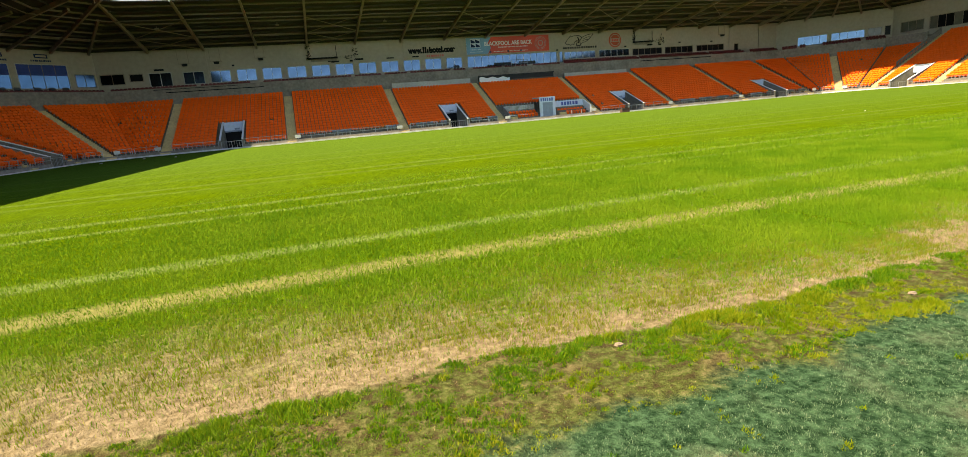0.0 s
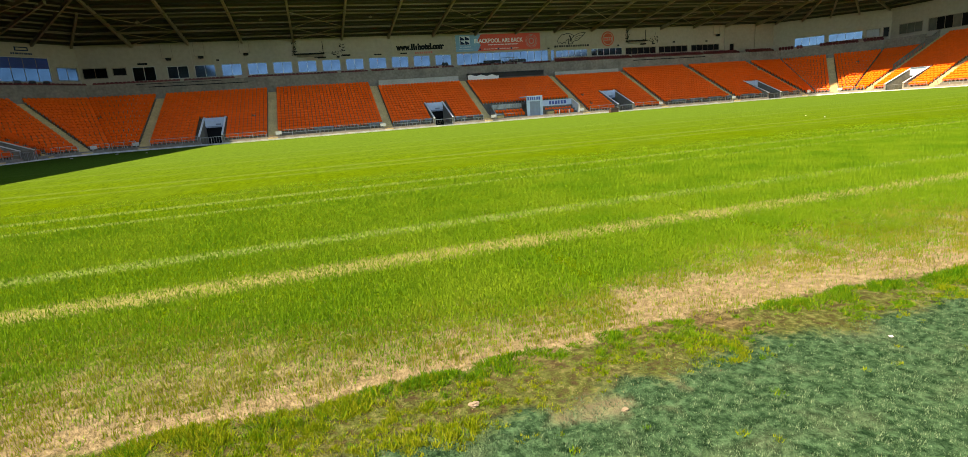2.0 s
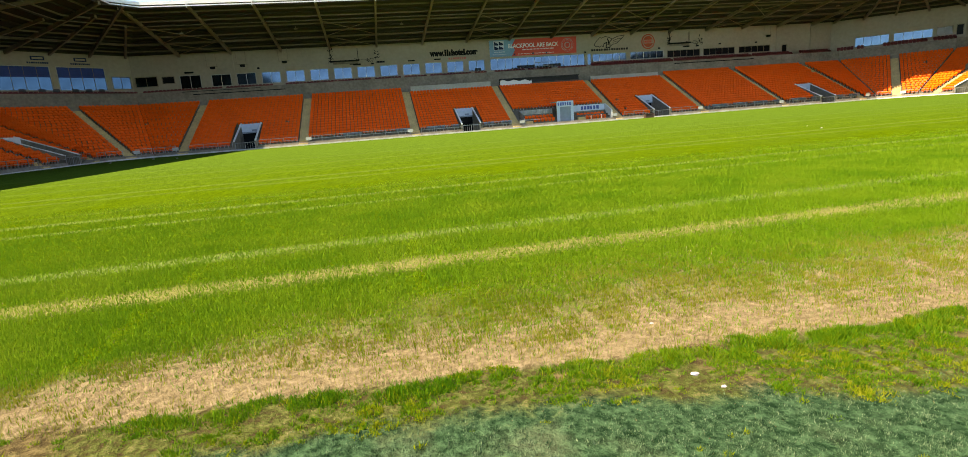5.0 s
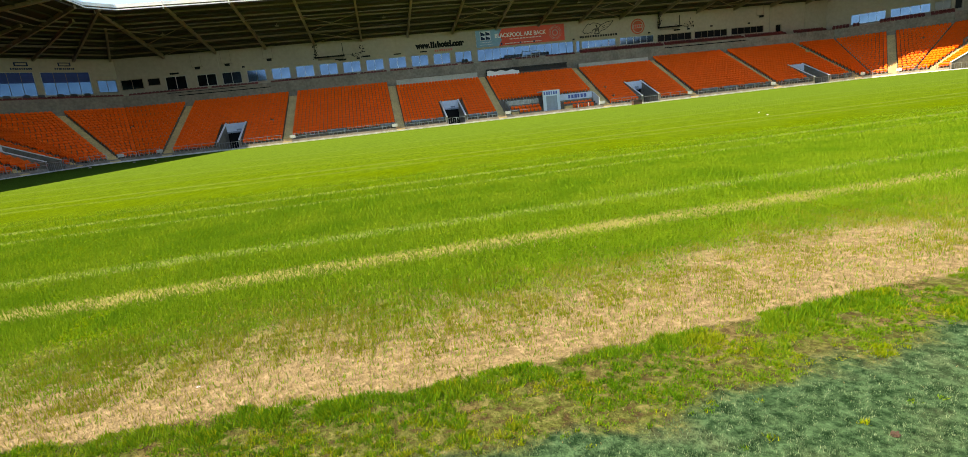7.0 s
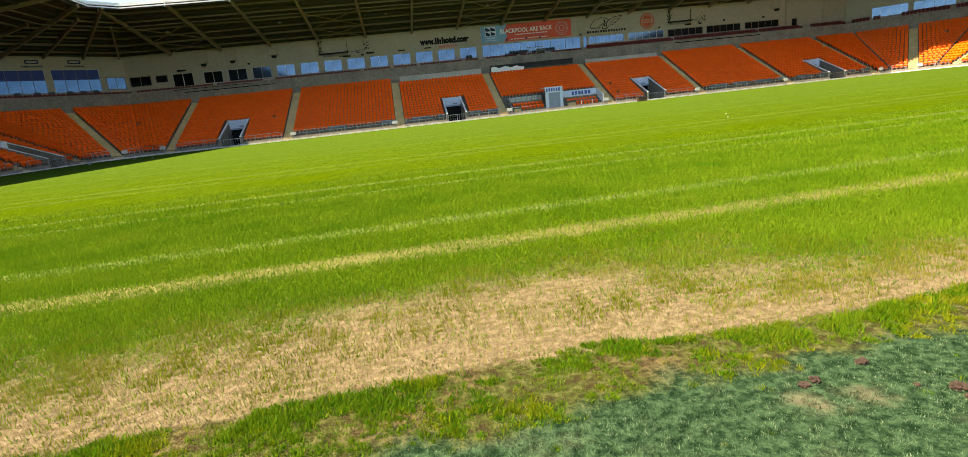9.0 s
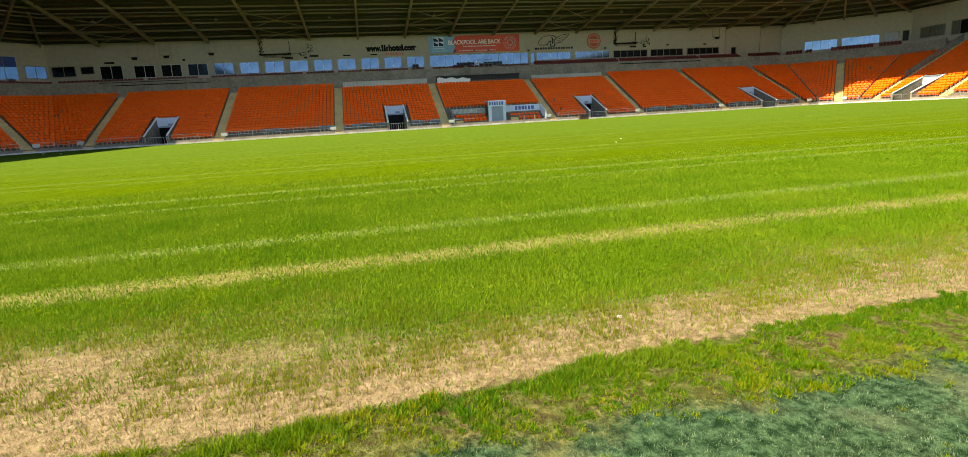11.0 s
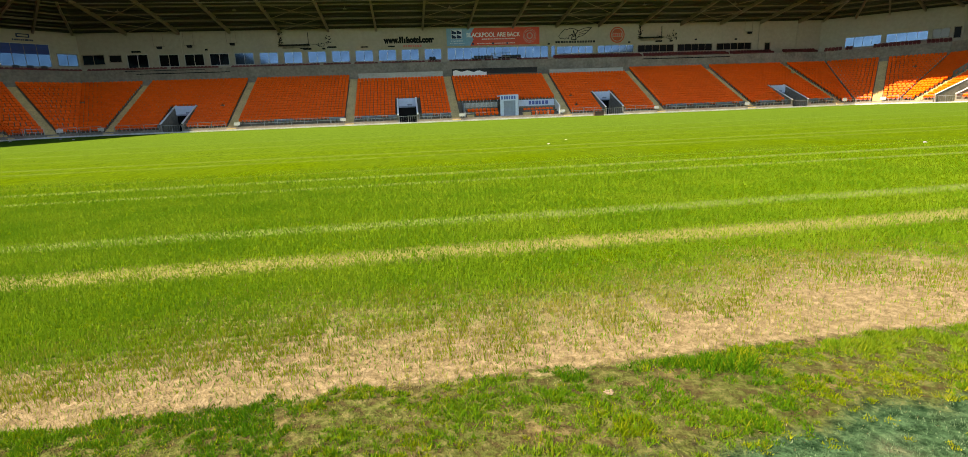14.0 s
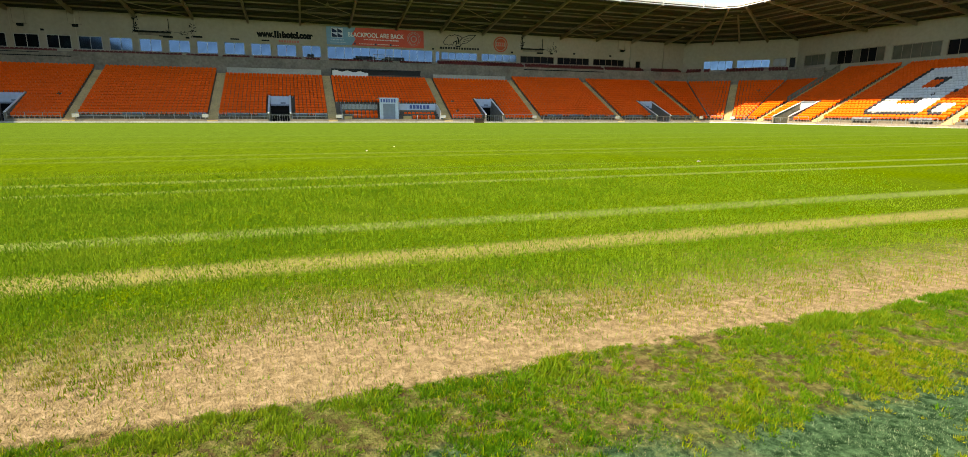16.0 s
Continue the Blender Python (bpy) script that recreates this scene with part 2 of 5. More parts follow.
def ground_material():
    m = bpy.data.materials.new("pitch_ground")
    m.use_nodes = True
    nt = m.node_tree
    n, l = nt.nodes, nt.links
    b = n["Principled BSDF"]
    b.inputs["Roughness"].default_value = 0.9
    b.inputs["Specular IOR Level"].default_value = 0.0
    tc = n.new("ShaderNodeTexCoord")
    sep = n.new("ShaderNodeSeparateXYZ")
    l.new(tc.outputs["Object"], sep.inputs[0])
    X, Y = sep.outputs[0], sep.outputs[1]

    def noise_at(scale, detail=4, rough=0.5, stretch=None):
        t = n.new("ShaderNodeTexNoise")
        t.inputs["Scale"].default_value, t.inputs["Detail"].default_value, t.inputs["Roughness"].default_value = scale, detail, rough
        src = tc.outputs["Object"]
        if stretch:
            mp = n.new("ShaderNodeMapping")
            mp.inputs["Scale"].default_value = stretch
            l.new(src, mp.inputs[0])
            src = mp.outputs[0]
        l.new(src, t.inputs["Vector"])
        return t.outputs["Fac"]

    def calc(op, a, c, clamp=False):
        k = n.new("ShaderNodeMath")
        k.operation, k.use_clamp = op, clamp
        for i, v in enumerate((a, c)):
            if isinstance(v, (int, float)):
                k.inputs[i].default_value = v
            else:
                l.new(v, k.inputs[i])
        return k.outputs[0]

    def step(v, lo, hi):
        s = n.new("ShaderNodeMapRange")
        s.interpolation_type = "SMOOTHSTEP"
        s.inputs[1].default_value, s.inputs[2].default_value = lo, hi
        l.new(v, s.inputs[0])
        return s.outputs[0]

    def blend(f, a, c):
        k = n.new("ShaderNodeMix")
        k.data_type = "RGBA"
        l.new(f, k.inputs[0]) if not isinstance(f, float) else None
        for i, v in ((6, a), (7, c)):
            if isinstance(v, tuple):
                k.inputs[i].default_value = (*v, 1)
            else:
                l.new(v, k.inputs[i])
        return k.outputs[2]

    coarse, mid, fine, hair = noise_at(0.45), noise_at(2.3), noise_at(16, 5, 0.7), noise_at(70, 3, 0.7)
    stripe_n = noise_at(1.0, 3, 0.6, (0.35, 3.0, 1))
    warp = calc("MULTIPLY", calc("SUBTRACT", calc("ADD", calc("MULTIPLY", mid, 0.7), calc("MULTIPLY", fine, 0.3)), 0.5), 0.7)
    ds = calc("ADD", calc("SUBTRACT", Y, ramp_of(nt, EDGE_X, EDGE_S, 2, 5, X)), calc("MULTIPLY", warp, 0.6))
    dt = calc("ADD", calc("SUBTRACT", Y, ramp_of(nt, TURF_X, EDGE_T, 2, 5, X)), calc("MULTIPLY", warp, 1.6))
    # pitch grass: two greens, darker and lighter passes of the mower, worn pale lines
    green = blend(step(fine, 0.3, 0.7), GRASS_DARK, GRASS_LIGHT)
    green = blend(calc("MULTIPLY", step(coarse, 0.35, 0.7), 0.25), green, GRASS_FAR)
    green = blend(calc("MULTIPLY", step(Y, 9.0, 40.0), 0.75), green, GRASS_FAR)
    green = blend(calc("MULTIPLY", step(calc("MULTIPLY", stripe_n, step(Y, 10, 14)), 0.5, 0.75), 0.10), green, GRASS_DARK)
    for y0, w, amount in LINES:
        off = calc("ABSOLUTE", calc("SUBTRACT", calc("ADD", Y, calc("MULTIPLY", warp, 0.5 * w)), y0), 0)
        inv = calc("SUBTRACT", 1.0, step(off, w * 0.25, w))
        f = calc("MULTIPLY", calc("MULTIPLY", inv, amount), step(mid, -0.2, 0.5))
        green = blend(f, green, LINE_COL if y0 > 7 else LINE_WORN)
    # thin, straw-coloured cover beside the verge
    straw = blend(step(fine, 0.3, 0.75), STRAW_DARK, STRAW_LIGHT)
    bare = calc("SUBTRACT", ramp_of(nt, BARE_X, EDGE_B, 3, 6, X), ramp_of(nt, EDGE_X, EDGE_S, 2, 5, X))
    band = calc("SUBTRACT", ramp_of(nt, THIN_X, EDGE_O, 3, 6, X), ramp_of(nt, BARE_X, EDGE_B, 3, 6, X))
    thin = calc("ADD", calc("DIVIDE", ds, bare, True), calc("MULTIPLY", calc("DIVIDE", calc("SUBTRACT", ds, bare), band, True), 1.0))
    over = calc("SUBTRACT", calc("SUBTRACT", ds, bare), band)
    thin = calc("ADD", thin, calc("MULTIPLY", step(over, 0.0, 0.8), 0.8))
    thin = calc("ADD", thin, calc("MULTIPLY", calc("SUBTRACT", coarse, 0.5), 0.7))
    thin = calc("ADD", thin, calc("MULTIPLY", calc("SUBTRACT", mid, 0.5), 0.9))
    cover = step(thin, 0.8, 2.2)
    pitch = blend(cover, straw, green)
    soil = blend(step(mid, 0.30, 0.52), SOIL, VERGE)
    soil = blend(step(fine, 0.35, 0.6), SOIL_DARK, soil)
    soil = blend(calc("MULTIPLY", step(fine, 0.45, 0.7), 0.6), soil, STRAW_DARK)
    turf = blend(step(fine, 0.35, 0.65), TURF_DARK, TURF_LIGHT)
    turf = blend(calc("MULTIPLY", step(mid, 0.5, 0.72), 0.4), turf, TURF_PALE)
    turf = blend(calc("MULTIPLY", step(noise_at(1.15, 4, 0.6), 0.60, 0.74), 0.7), turf, TURF_SAND)
    base = blend(step(ds, -0.06, 0.05), soil, pitch)
    base = blend(step(dt, -0.1, 0.12), turf, base)
    clumps = calc("MULTIPLY", calc("SUBTRACT", noise_at(2.6, 5, 0.75, (1.7, 0.4, 1)), 0.5), calc("MULTIPLY", step(Y, 7.0, 16.0), 1.1))
    hv = n.new("ShaderNodeHueSaturation")
    l.new(base, hv.inputs["Color"])
    l.new(calc("ADD", calc("ADD", calc("ADD", 0.22, calc("MULTIPLY", hair, 0.55)), calc("MULTIPLY", fine, 1.0)), clumps), hv.inputs["Value"])
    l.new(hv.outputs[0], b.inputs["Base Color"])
    bp = n.new("ShaderNodeBump")
    bp.inputs["Strength"].default_value, bp.inputs["Distance"].default_value = 0.9, 0.05
    l.new(calc("ADD", calc("MULTIPLY", hair, 0.5), fine), bp.inputs["Height"])
    l.new(bp.outputs[0], b.inputs["Normal"])
    return m


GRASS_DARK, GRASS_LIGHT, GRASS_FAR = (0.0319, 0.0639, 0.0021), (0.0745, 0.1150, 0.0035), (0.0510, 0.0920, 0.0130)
LINE_WORN = (0.168, 0.162, 0.056)
LINE_COL = (0.118, 0.160, 0.046)
STRAW_DARK, STRAW_LIGHT = (0.158, 0.120, 0.064), (0.242, 0.190, 0.120)
SOIL, VERGE = (0.105, 0.080, 0.036), (0.046, 0.076, 0.012)
TURF_DARK, TURF_LIGHT, TURF_PALE, TURF_SAND = (0.0110, 0.0300, 0.0135), (0.0460, 0.0930, 0.0460), (0.1300, 0.1500, 0.0900), (0.22, 0.175, 0.115)
SOIL_DARK = (0.055, 0.040, 0.020)
LINES = ((6.22, 0.36, 0.95), (7.66, 0.32, 0.78), (11.3, 0.24, 0.62), (12.65, 0.3, 0.55), (14.0, 0.16, 0.15), (17.7, 0.4, 0.15), (19.3, 0.45, 0.2), (23.0, 0.5, 0.08), (27.5, 0.7, 0.12), (34.0, 0.9, 0.08))
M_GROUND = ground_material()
xs = [-2500, -400, -120, -60, -37, -24, -12, 0, 12, 24, 48, 90, 200, 600, 2500]
ys = [-2500, -400, -60, -8, 0, 4, 8, 15, 30, 45, 60, 76, 80, 140, 500, 2500]
g = Shape()
g.poly([(x, y, ground_z(y)) for y in ys for x in xs], [(j * 15 + i, j * 15 + i + 1, (j + 1) * 15 + i + 1, (j + 1) * 15 + i) for j in range(15) for i in range(14)])
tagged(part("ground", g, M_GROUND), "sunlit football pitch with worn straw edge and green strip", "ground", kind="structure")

LITTER = ((4.05, 4.12, 0.014), (6.28, 3.03, 0.011), (7.7, 2.72, 0.012), (-4.80, 3.17, 0.016), (-4.74, 3.01, 0.010), (-4.66, 3.88, 0.009), (-2.65, 2.43, 0.010), (2.06, 2.71, 0.010), (-7.49, 2.99, 0.010), (20.3, 13.75, 0.035), (13.2, 22.4, 0.03), (11.9, 20.2, 0.03), (-30.0, 66.0, 0.10), (-26.0, 61.0, 0.08), (-33.0, 63.0, 0.10))
CLODS = ((1.57, 2.93, 0.022), (1.74, 2.63, 0.024), (1.72, 2.55, 0.020), (1.27, 2.86, 0.020), (1.20, 2.84, 0.018), (1.62, 2.70, 0.010), (1.86, 2.60, 0.010), (-1.63, 2.27, 0.015))
STONES = ((-9.83, 3.28, 0.020), (-9.2, 2.95, 0.012), (-11.9, 3.51, 0.02), (7.73, 3.48, 0.016))

# ---- stands: terraces, aisles, walls and roof ----
def tread(i):
    return D_FRONT + i * ROW, Z_FRONT + i * RISE


def strip(shape, seg, d0, d1, z0, z1, cap=True):
    """A solid run of a stand from depth d0 to d1 and height z0 to z1, mitred at its ends."""
    a0, b0 = span(seg, d0)
    a1, b1 = span(seg, d1)
    shape.hexa(((a0, d0, z0), (b0, d0, z0), (b1, d1, z0), (a1, d1, z0), (a0, d0, z1), (b0, d0, z1), (b1, d1, z1), (a1, d1, z1)))


def strip_range(shape, u0, u1, d0, d1, z0, z1):
    shape.box(u0, u1, d0, d1, z0, z1)


U0 = XL + CUT                                   # run u of the main stand = x - U0
AISLES = {
    "main": [x - U0 for x in (-30.1, -15.35, -0.45, 13.9, 29.55, 43.45, 57.5, 71.9)],
    "corner_r": [CUT / Q / 2],
    "corner_l": [CUT / Q / 2],
    "end_r": [2.5, 12.3, 29.0, 43, 57.5],
    "end_l": [YF - CUT + 6 - 2.5, YF - CUT + 6 - 12.3, 49.2, 35, 21],
}
VOMS = {
    "main": [(x - U0, x - U0 + 2.8) for x in (-24.0, 5.95, 35.1, 64.05)],
    "corner_r": [], "corner_l": [],
    "end_r": [(5.2, 8.2), (35, 38)],
    "end_l": [(YF - CUT + 6 - 8.2, YF - CUT + 6 - 5.2), (40, 43)],
}
N_ROWS = {"main": 19, "corner_r": 19, "corner_l": 19, "end_r": 24, "end_l": 24}
VOM_ROWS = 8
AISLE_W = 1.15
DUGOUT = (14.7 - U0, 28.9 - U0)                 # run of the main stand with the dugouts

for seg, (mtx, length, _, _) in SEGS.items():
    stand = empty("terrace", mtx)
    tagged(stand, "stepped grey concrete terrace of a football stand", "terrace", kind="structure")
    for i in range(N_ROWS[seg]):
        d, z = tread(i)
        steps = Shape()
        if not VOMS[seg] or i >= VOM_ROWS:
            strip(steps, seg, d, d + ROW if i < N_ROWS[seg] - 1 else d + 1.2, -0.5 if i == 0 else z - RISE - 0.3, z)
        else:
            a, _ = span(seg, d)
            _, e = span(seg, d + ROW)
            cuts = [a] + [c for v in sorted(VOMS[seg]) for c in v] + [e]
            for p, q in zip(cuts[::2], cuts[1::2]):
                steps.box(p, q, d, d + ROW, min(-0.5, z - RISE - 0.3) if i == 0 else z - RISE - 0.3, z)
        part("step", steps, M_CONCRETE, stand)
    for u in AISLES[seg]:
        aisle = Shape()
        for i in range(N_ROWS[seg]):
            d, z = tread(i)
            for k in range(2):
                aisle.box(u - AISLE_W / 2, u + AISLE_W / 2, d - 0.02 - ROW * 0.5 * (1 - k), d - 0.02 + ROW * (0.5 + 0.5 * k), z - RISE * 0.5 * (1 - k) - RISE * 0.5 - 0.02, z - RISE * 0.5 * (1 - k) + 0.006)
        part("aisle", aisle, M_STEP, stand, "worn yellowish concrete aisle steps")
    # front wall with a pale kerb
    wall = Shape()
    (a, e), (a2, e2) = span(seg, 0.0), span(seg, 0.14)
    cuts = [a] + [c for v in sorted(VOMS[seg]) for c in v] + [e]
    for p, q in zip(cuts[::2], cuts[1::2]):
        wall.box(p, q, 0.0, 0.14, -0.5, 0.20)
    kerb = Shape()
    kerb.box(a, e, -0.22, -0.01, -0.5, -0.10)
    part("kerb", kerb, M_KERB, stand, "white-painted concrete kerb")
    part("front_wall", wall, M_PARAPET, stand, "low grey concrete front wall")


# ---- seats ----
def seat_shapes():
    back = Shape()
    w, t = 0.238, 0.045
    lean = lambda z: 0.355 + (0.2 * (0.5 - z) if z < 0.5 else 0.4 * (z - 0.5) if z < 0.64 else 0.056 + 0.8 * (z - 0.64))
    prof = ((-w + 0.08, 0.37), (w - 0.08, 0.37), (w, 0.50), (w - 0.012, 0.64), (w - 0.10, 0.755), (-w + 0.10, 0.755), (-w + 0.012, 0.64), (-w, 0.50))
    pts = [(x, lean(z), z) for x, z in prof] + [(x, lean(z) + t, z) for x, z in prof]
    back.poly(pts, [(0, 1, 2, 7), (7, 2, 3, 6), (6, 3, 4, 5), (15, 10, 9, 8), (14, 11, 10, 15), (13, 12, 11, 14)] + [(i, i + 8, (i + 1) % 8 + 8, (i + 1) % 8) for i in range(8)])
    pan = Shape()
    w = 0.21
    pan.hexa(((-w + 0.03, 0.325, 0.20), (w - 0.03, 0.325, 0.20), (w - 0.03, 0.365, 0.20), (-w + 0.03, 0.365, 0.20), (-w, 0.215, 0.505), (w, 0.215, 0.505), (w, 0.262, 0.52), (-w, 0.262, 0.52)))
    leg = Shape().box(-0.03, 0.03, 0.30, 0.40, 0.0, 0.40)
    return back, pan, leg


BACK, PAN, LEG = seat_shapes()
PITCH = 0.50
me_back, me_pan, me_leg = BACK.mesh("backrest"), PAN.mesh("seat_pan"), LEG.mesh("seat_bracket")
me_back.materials.append(M_ORANGE); me_pan.materials.append(M_ORANGE); me_leg.materials.append(M_GALV)


def vary(k):
    return math.sin(k * 12.9898) * 43758.5453 % 1.0


def letter_colour(u, i):
    """White letter with a black outline laid out in the seats of the end stand."""
    def inside(u, i):
        return ((18 <= u < 20.1 and 2 <= i <= 18) or (2 <= i <= 4 and 18 <= u < 25.0) or (7 <= i <= 10 and 18 <= u < 24.4)
                or (15 <= i <= 18 and 18 <= u < 25.6) or (22.9 <= u < 24.9 and 4 <= i <= 9) or (22.4 <= u < 25.3 and 10 <= i <= 17)
                or (2 <= i <= 4 and 25.7 <= u < 27.4))
    if inside(u, i):
        return "white"
    if inside(u + PITCH, i) or inside(u + 1.2 * PITCH, i) or inside(u, i + 1):
        return "black"
    return "orange"


seat_master = None
n_single = 0
for seg, (mtx, length, ma, mb) in SEGS.items():
    cuts = sorted(AISLES[seg])
    edges = [None] + cuts + [None]
    for si, (lo, hi) in enumerate(zip(edges, edges[1:])):
        piles = {"orange": ([], []), "white": ([], []), "black": ([], []), "grey": ([], []), "leg": ([], [])}
        for i in range(N_ROWS[seg]):
            d, z = tread(i)
            a, b = span(seg, d)
            u0 = (lo + AISLE_W / 2 + 0.05) if lo is not None else a + (-0.16 if seg in ("main", "corner_l", "end_l") else 0.02)
            u1 = (hi - AISLE_W / 2 - 0.05) if hi is not None else b + (0.16 if seg in ("corner_l", "end_l") else -0.02)
            n = int((u1 - u0) / PITCH)
            if n < 1:
                continue
            gap = (u1 - u0) / n
            if seg == "end_r" and lo is None and i >= 19:
                continue
            if seg == "main" and i >= 17 and -1 < u0 + U0 < 42:
                continue
            for k in range(n):
                u = u0 + (k + 0.5) * gap
                if i < VOM_ROWS and any(p - 0.3 < u < q + 0.3 for p, q in VOMS[seg]):
                    continue
                if seg == "main" and i < 6 and DUGOUT[0] < u < DUGOUT[1]:
                    continue
                col = letter_colour(u, i - 1) if seg == "end_r" else "orange"
                if seg in ("main", "end_r") and i == 0 and si not in ((0, 1, 5, 8) if seg == "main" else (0, 1)):
                    if k % 7 < 2 or vary(k // 7 + si * 3.3) < 0.12:
                        continue
                    col = "grey"
                if vary(u * 3.77 + i * 1.37 + length) > 0.998:
                    continue
                if seg == "main" and i < 6 and -15 < u + U0 < 14 and n_single < 300 and col == "orange":
                    n_single += 1
                    if seat_master is None:
                        seat_master = empty("stadium_seat")
                        tagged(seat_master, "orange plastic tip-up stadium seat on concrete terrace", "seat", "seats of the main stand")
                        part("backrest", me_back, None, seat_master); part("seat_pan", me_pan, None, seat_master); part("bracket", me_leg, None, seat_master)
                        seat_master.matrix_basis = mtx @ pose(u, d, z)
                    else:
                        copy_thing(seat_master, mtx @ pose(u, d, z))
                    continue
                lean = (vary(u * 7.3 + i * 3.1) - 0.5) * 0.03
                v, f = piles[col]
                for sh in (BACK, PAN):
                    nb = len(v)
                    v += [(x + u, y + d + lean * z0 / 0.8, z0 + z) for x, y, z0 in sh.v]
                    f += [tuple(q + nb for q in fc) for fc in sh.f]
                v, f = piles["leg"]
                nb = len(v)
                v += [(x + u, y + d, z0 + z) for x, y, z0 in LEG.v]
                f += [tuple(q + nb for q in fc) for fc in LEG.f]
        block = None
        for col, mat, lab in (("orange", M_ORANGE, "block of orange plastic tip-up seats on a terrace"), ("white", M_SEAT_WHITE, "white seats forming a large letter"), ("black", M_SEAT_BLACK, "black seats outlining a large letter"), ("grey", M_SEAT_GREY, "grey plastic seats of the front row"), ("leg", M_GALV, "galvanised seat brackets")):
            v, f = piles[col]
            if v:
                sh = Shape(); sh.v, sh.f = v, f
                if block is None:
                    block = part("seat_block", sh, mat, None, "", mtx)
                    tagged(block, lab, "seating", kind="stuff")
                else:
                    tagged(part("seats" if col != "leg" else "brackets", sh, mat, block, lab), kind="stuff")

# ---- parapet and roof ----
M_PURLIN = material("pale_steel_purlin", (0.165, 0.130, 0.098), 0.6, grain=4, var=0.15, bump=0)
ROOF_XL, ROOF_XR = XL - EDGE_END, XR + EDGE_END
ye = YF + EDGE_MAIN
ROOF_CORNER = {"corner_r": ((ROOF_XR - 2.4, ye), (ROOF_XR, ye - 2.4)), "corner_l": ((ROOF_XL, ye - 2.4), (ROOF_XL + 2.4, ye))}
for seg, (mtx, length, ma, mb) in SEGS.items():
    if seg in ("main", "corner_r", "corner_l"):
        para = Shape()
        d_p = D_FRONT + 19 * ROW + 0.05
        strip(para, seg, d_p, d_p + 0.25, 5.8, 8.75)
        strip(para, seg, d_p + 0.25, D_WALL, 8.0, 8.3)
        tagged(part("parapet", para, M_PARAPET, None, "", mtx), "stained grey concrete balcony parapet above the seats", "parapet", kind="structure")
    roof = empty("roof", mtx)
    tagged(roof, "dark sheeted cantilever roof over the stand on beige rafters", "roof", kind="structure")

    edge = EDGE_MAIN if seg == "main" else EDGE_END
    if seg == "main":
        front = ((ROOF_XL - U0 + 2.4, EDGE_MAIN), (ROOF_XR - U0 - 2.4, EDGE_MAIN))
    elif seg.startswith("corner"):
        front = tuple((mtx.inverted() @ Vector((*p, 0))).xy for p in ROOF_CORNER[seg])
        edge = (front[0][1] + front[1][1]) / 2
    else:
        y = YF + EDGE_MAIN - 2.4
        front = ((YF - CUT - y, EDGE_END), (length, EDGE_END)) if seg == "end_r" else ((0, EDGE_END), (y + 6, EDGE_END))
    (ra, rb), d_rear = span(seg, D_WALL + 0.6), D_WALL + 0.6

    def zr(d, edge=edge):
        return Z_EAVE + (Z_EDGE - Z_EAVE) * (D_WALL - d) / (D_WALL - edge)

    def line(f, dz):
        """A line across the roof at the share f of its depth, dz over the rafters' mean height."""
        p = [(c[0] + (r - c[0]) * f, c[1] + (d_rear - c[1]) * f) for c, r in zip(front, (ra, rb))]
        z = Z_EDGE + (Z_EAVE - 0.08 - Z_EDGE) * f + dz
        return (*p[0], z), (*p[1], z)
    sheet = Shape()
    (p, q), (r2, s2) = line(0, 0.45), line(1, 0.45)
    (p3, q3), (r3, s3) = line(0, 0.6), line(1, 0.6)
    sheet.hexa((p, q, s2, r2, p3, q3, s3, r3))
    part("roof_sheet", sheet, M_ROOF, roof, "dark corrugated roof sheeting")
    for k in range(13):
        part("purlin", Shape().bar(*line(0.035 + k * 0.077, 0.34), 0.12, 0.2), M_PURLIN if k % 2 else M_ROOF, roof, "steel purlin")
    fas = Shape()
    fas.bar(*line(0, 0.58), 0.3, 0.36)
    part("fascia", fas, M_WHITE, roof, "white roof edge gutter")
    part("edge_pipe", Shape().bar(*line(-0.015, 0.1), 0.13), M_WHITE, roof, "white pipe under the roof edge")
    # rafters
    if seg == "main":
        us = [3.3 + 7.37 * k - U0 for k in range(-5, 11)]
    elif seg.startswith("corner"):
        us = []
        mid = CUT / Q / 2
        for ue, uw, f in ((-1.2, -4.7, 0.0), (1.2, 4.7, 0.0), (0.0, 0.0, 0.22), (-4.3, -9.4, 0.35), (4.3, 9.4, 0.35)):
            d0, d1 = edge - 0.1 + (D_WALL - edge) * f, D_WALL
            raf = Shape().bar((mid + ue, d0, zr(d0) + 0.2), (mid + uw, d1, zr(d1) + 0.1), 0.26, 0.5 if not f else 0.36)
            part("rafter", raf, M_STEEL, roof, "beige painted steel rafter")
    else:
        us = [(5.2 + 7.37 * k) if seg == "end_r" else (length - 5.2 - 7.37 * k) for k in range(10)]
    for u in us:
        raf = Shape()
        d0, d1 = edge - 0.1, D_WALL
        raf.hexa(((u - 0.14, d0, zr(d0) + 0.05), (u + 0.14, d0, zr(d0) + 0.05), (u + 0.14, d1, zr(d1) - 0.2), (u - 0.14, d1, zr(d1) - 0.2), (u - 0.14, d0, zr(d0) + 0.40), (u + 0.14, d0, zr(d0) + 0.40), (u + 0.14, d1, zr(d1) + 0.40), (u - 0.14, d1, zr(d1) + 0.40)))
        part("rafter", raf, M_STEEL, roof, "beige painted steel rafter")
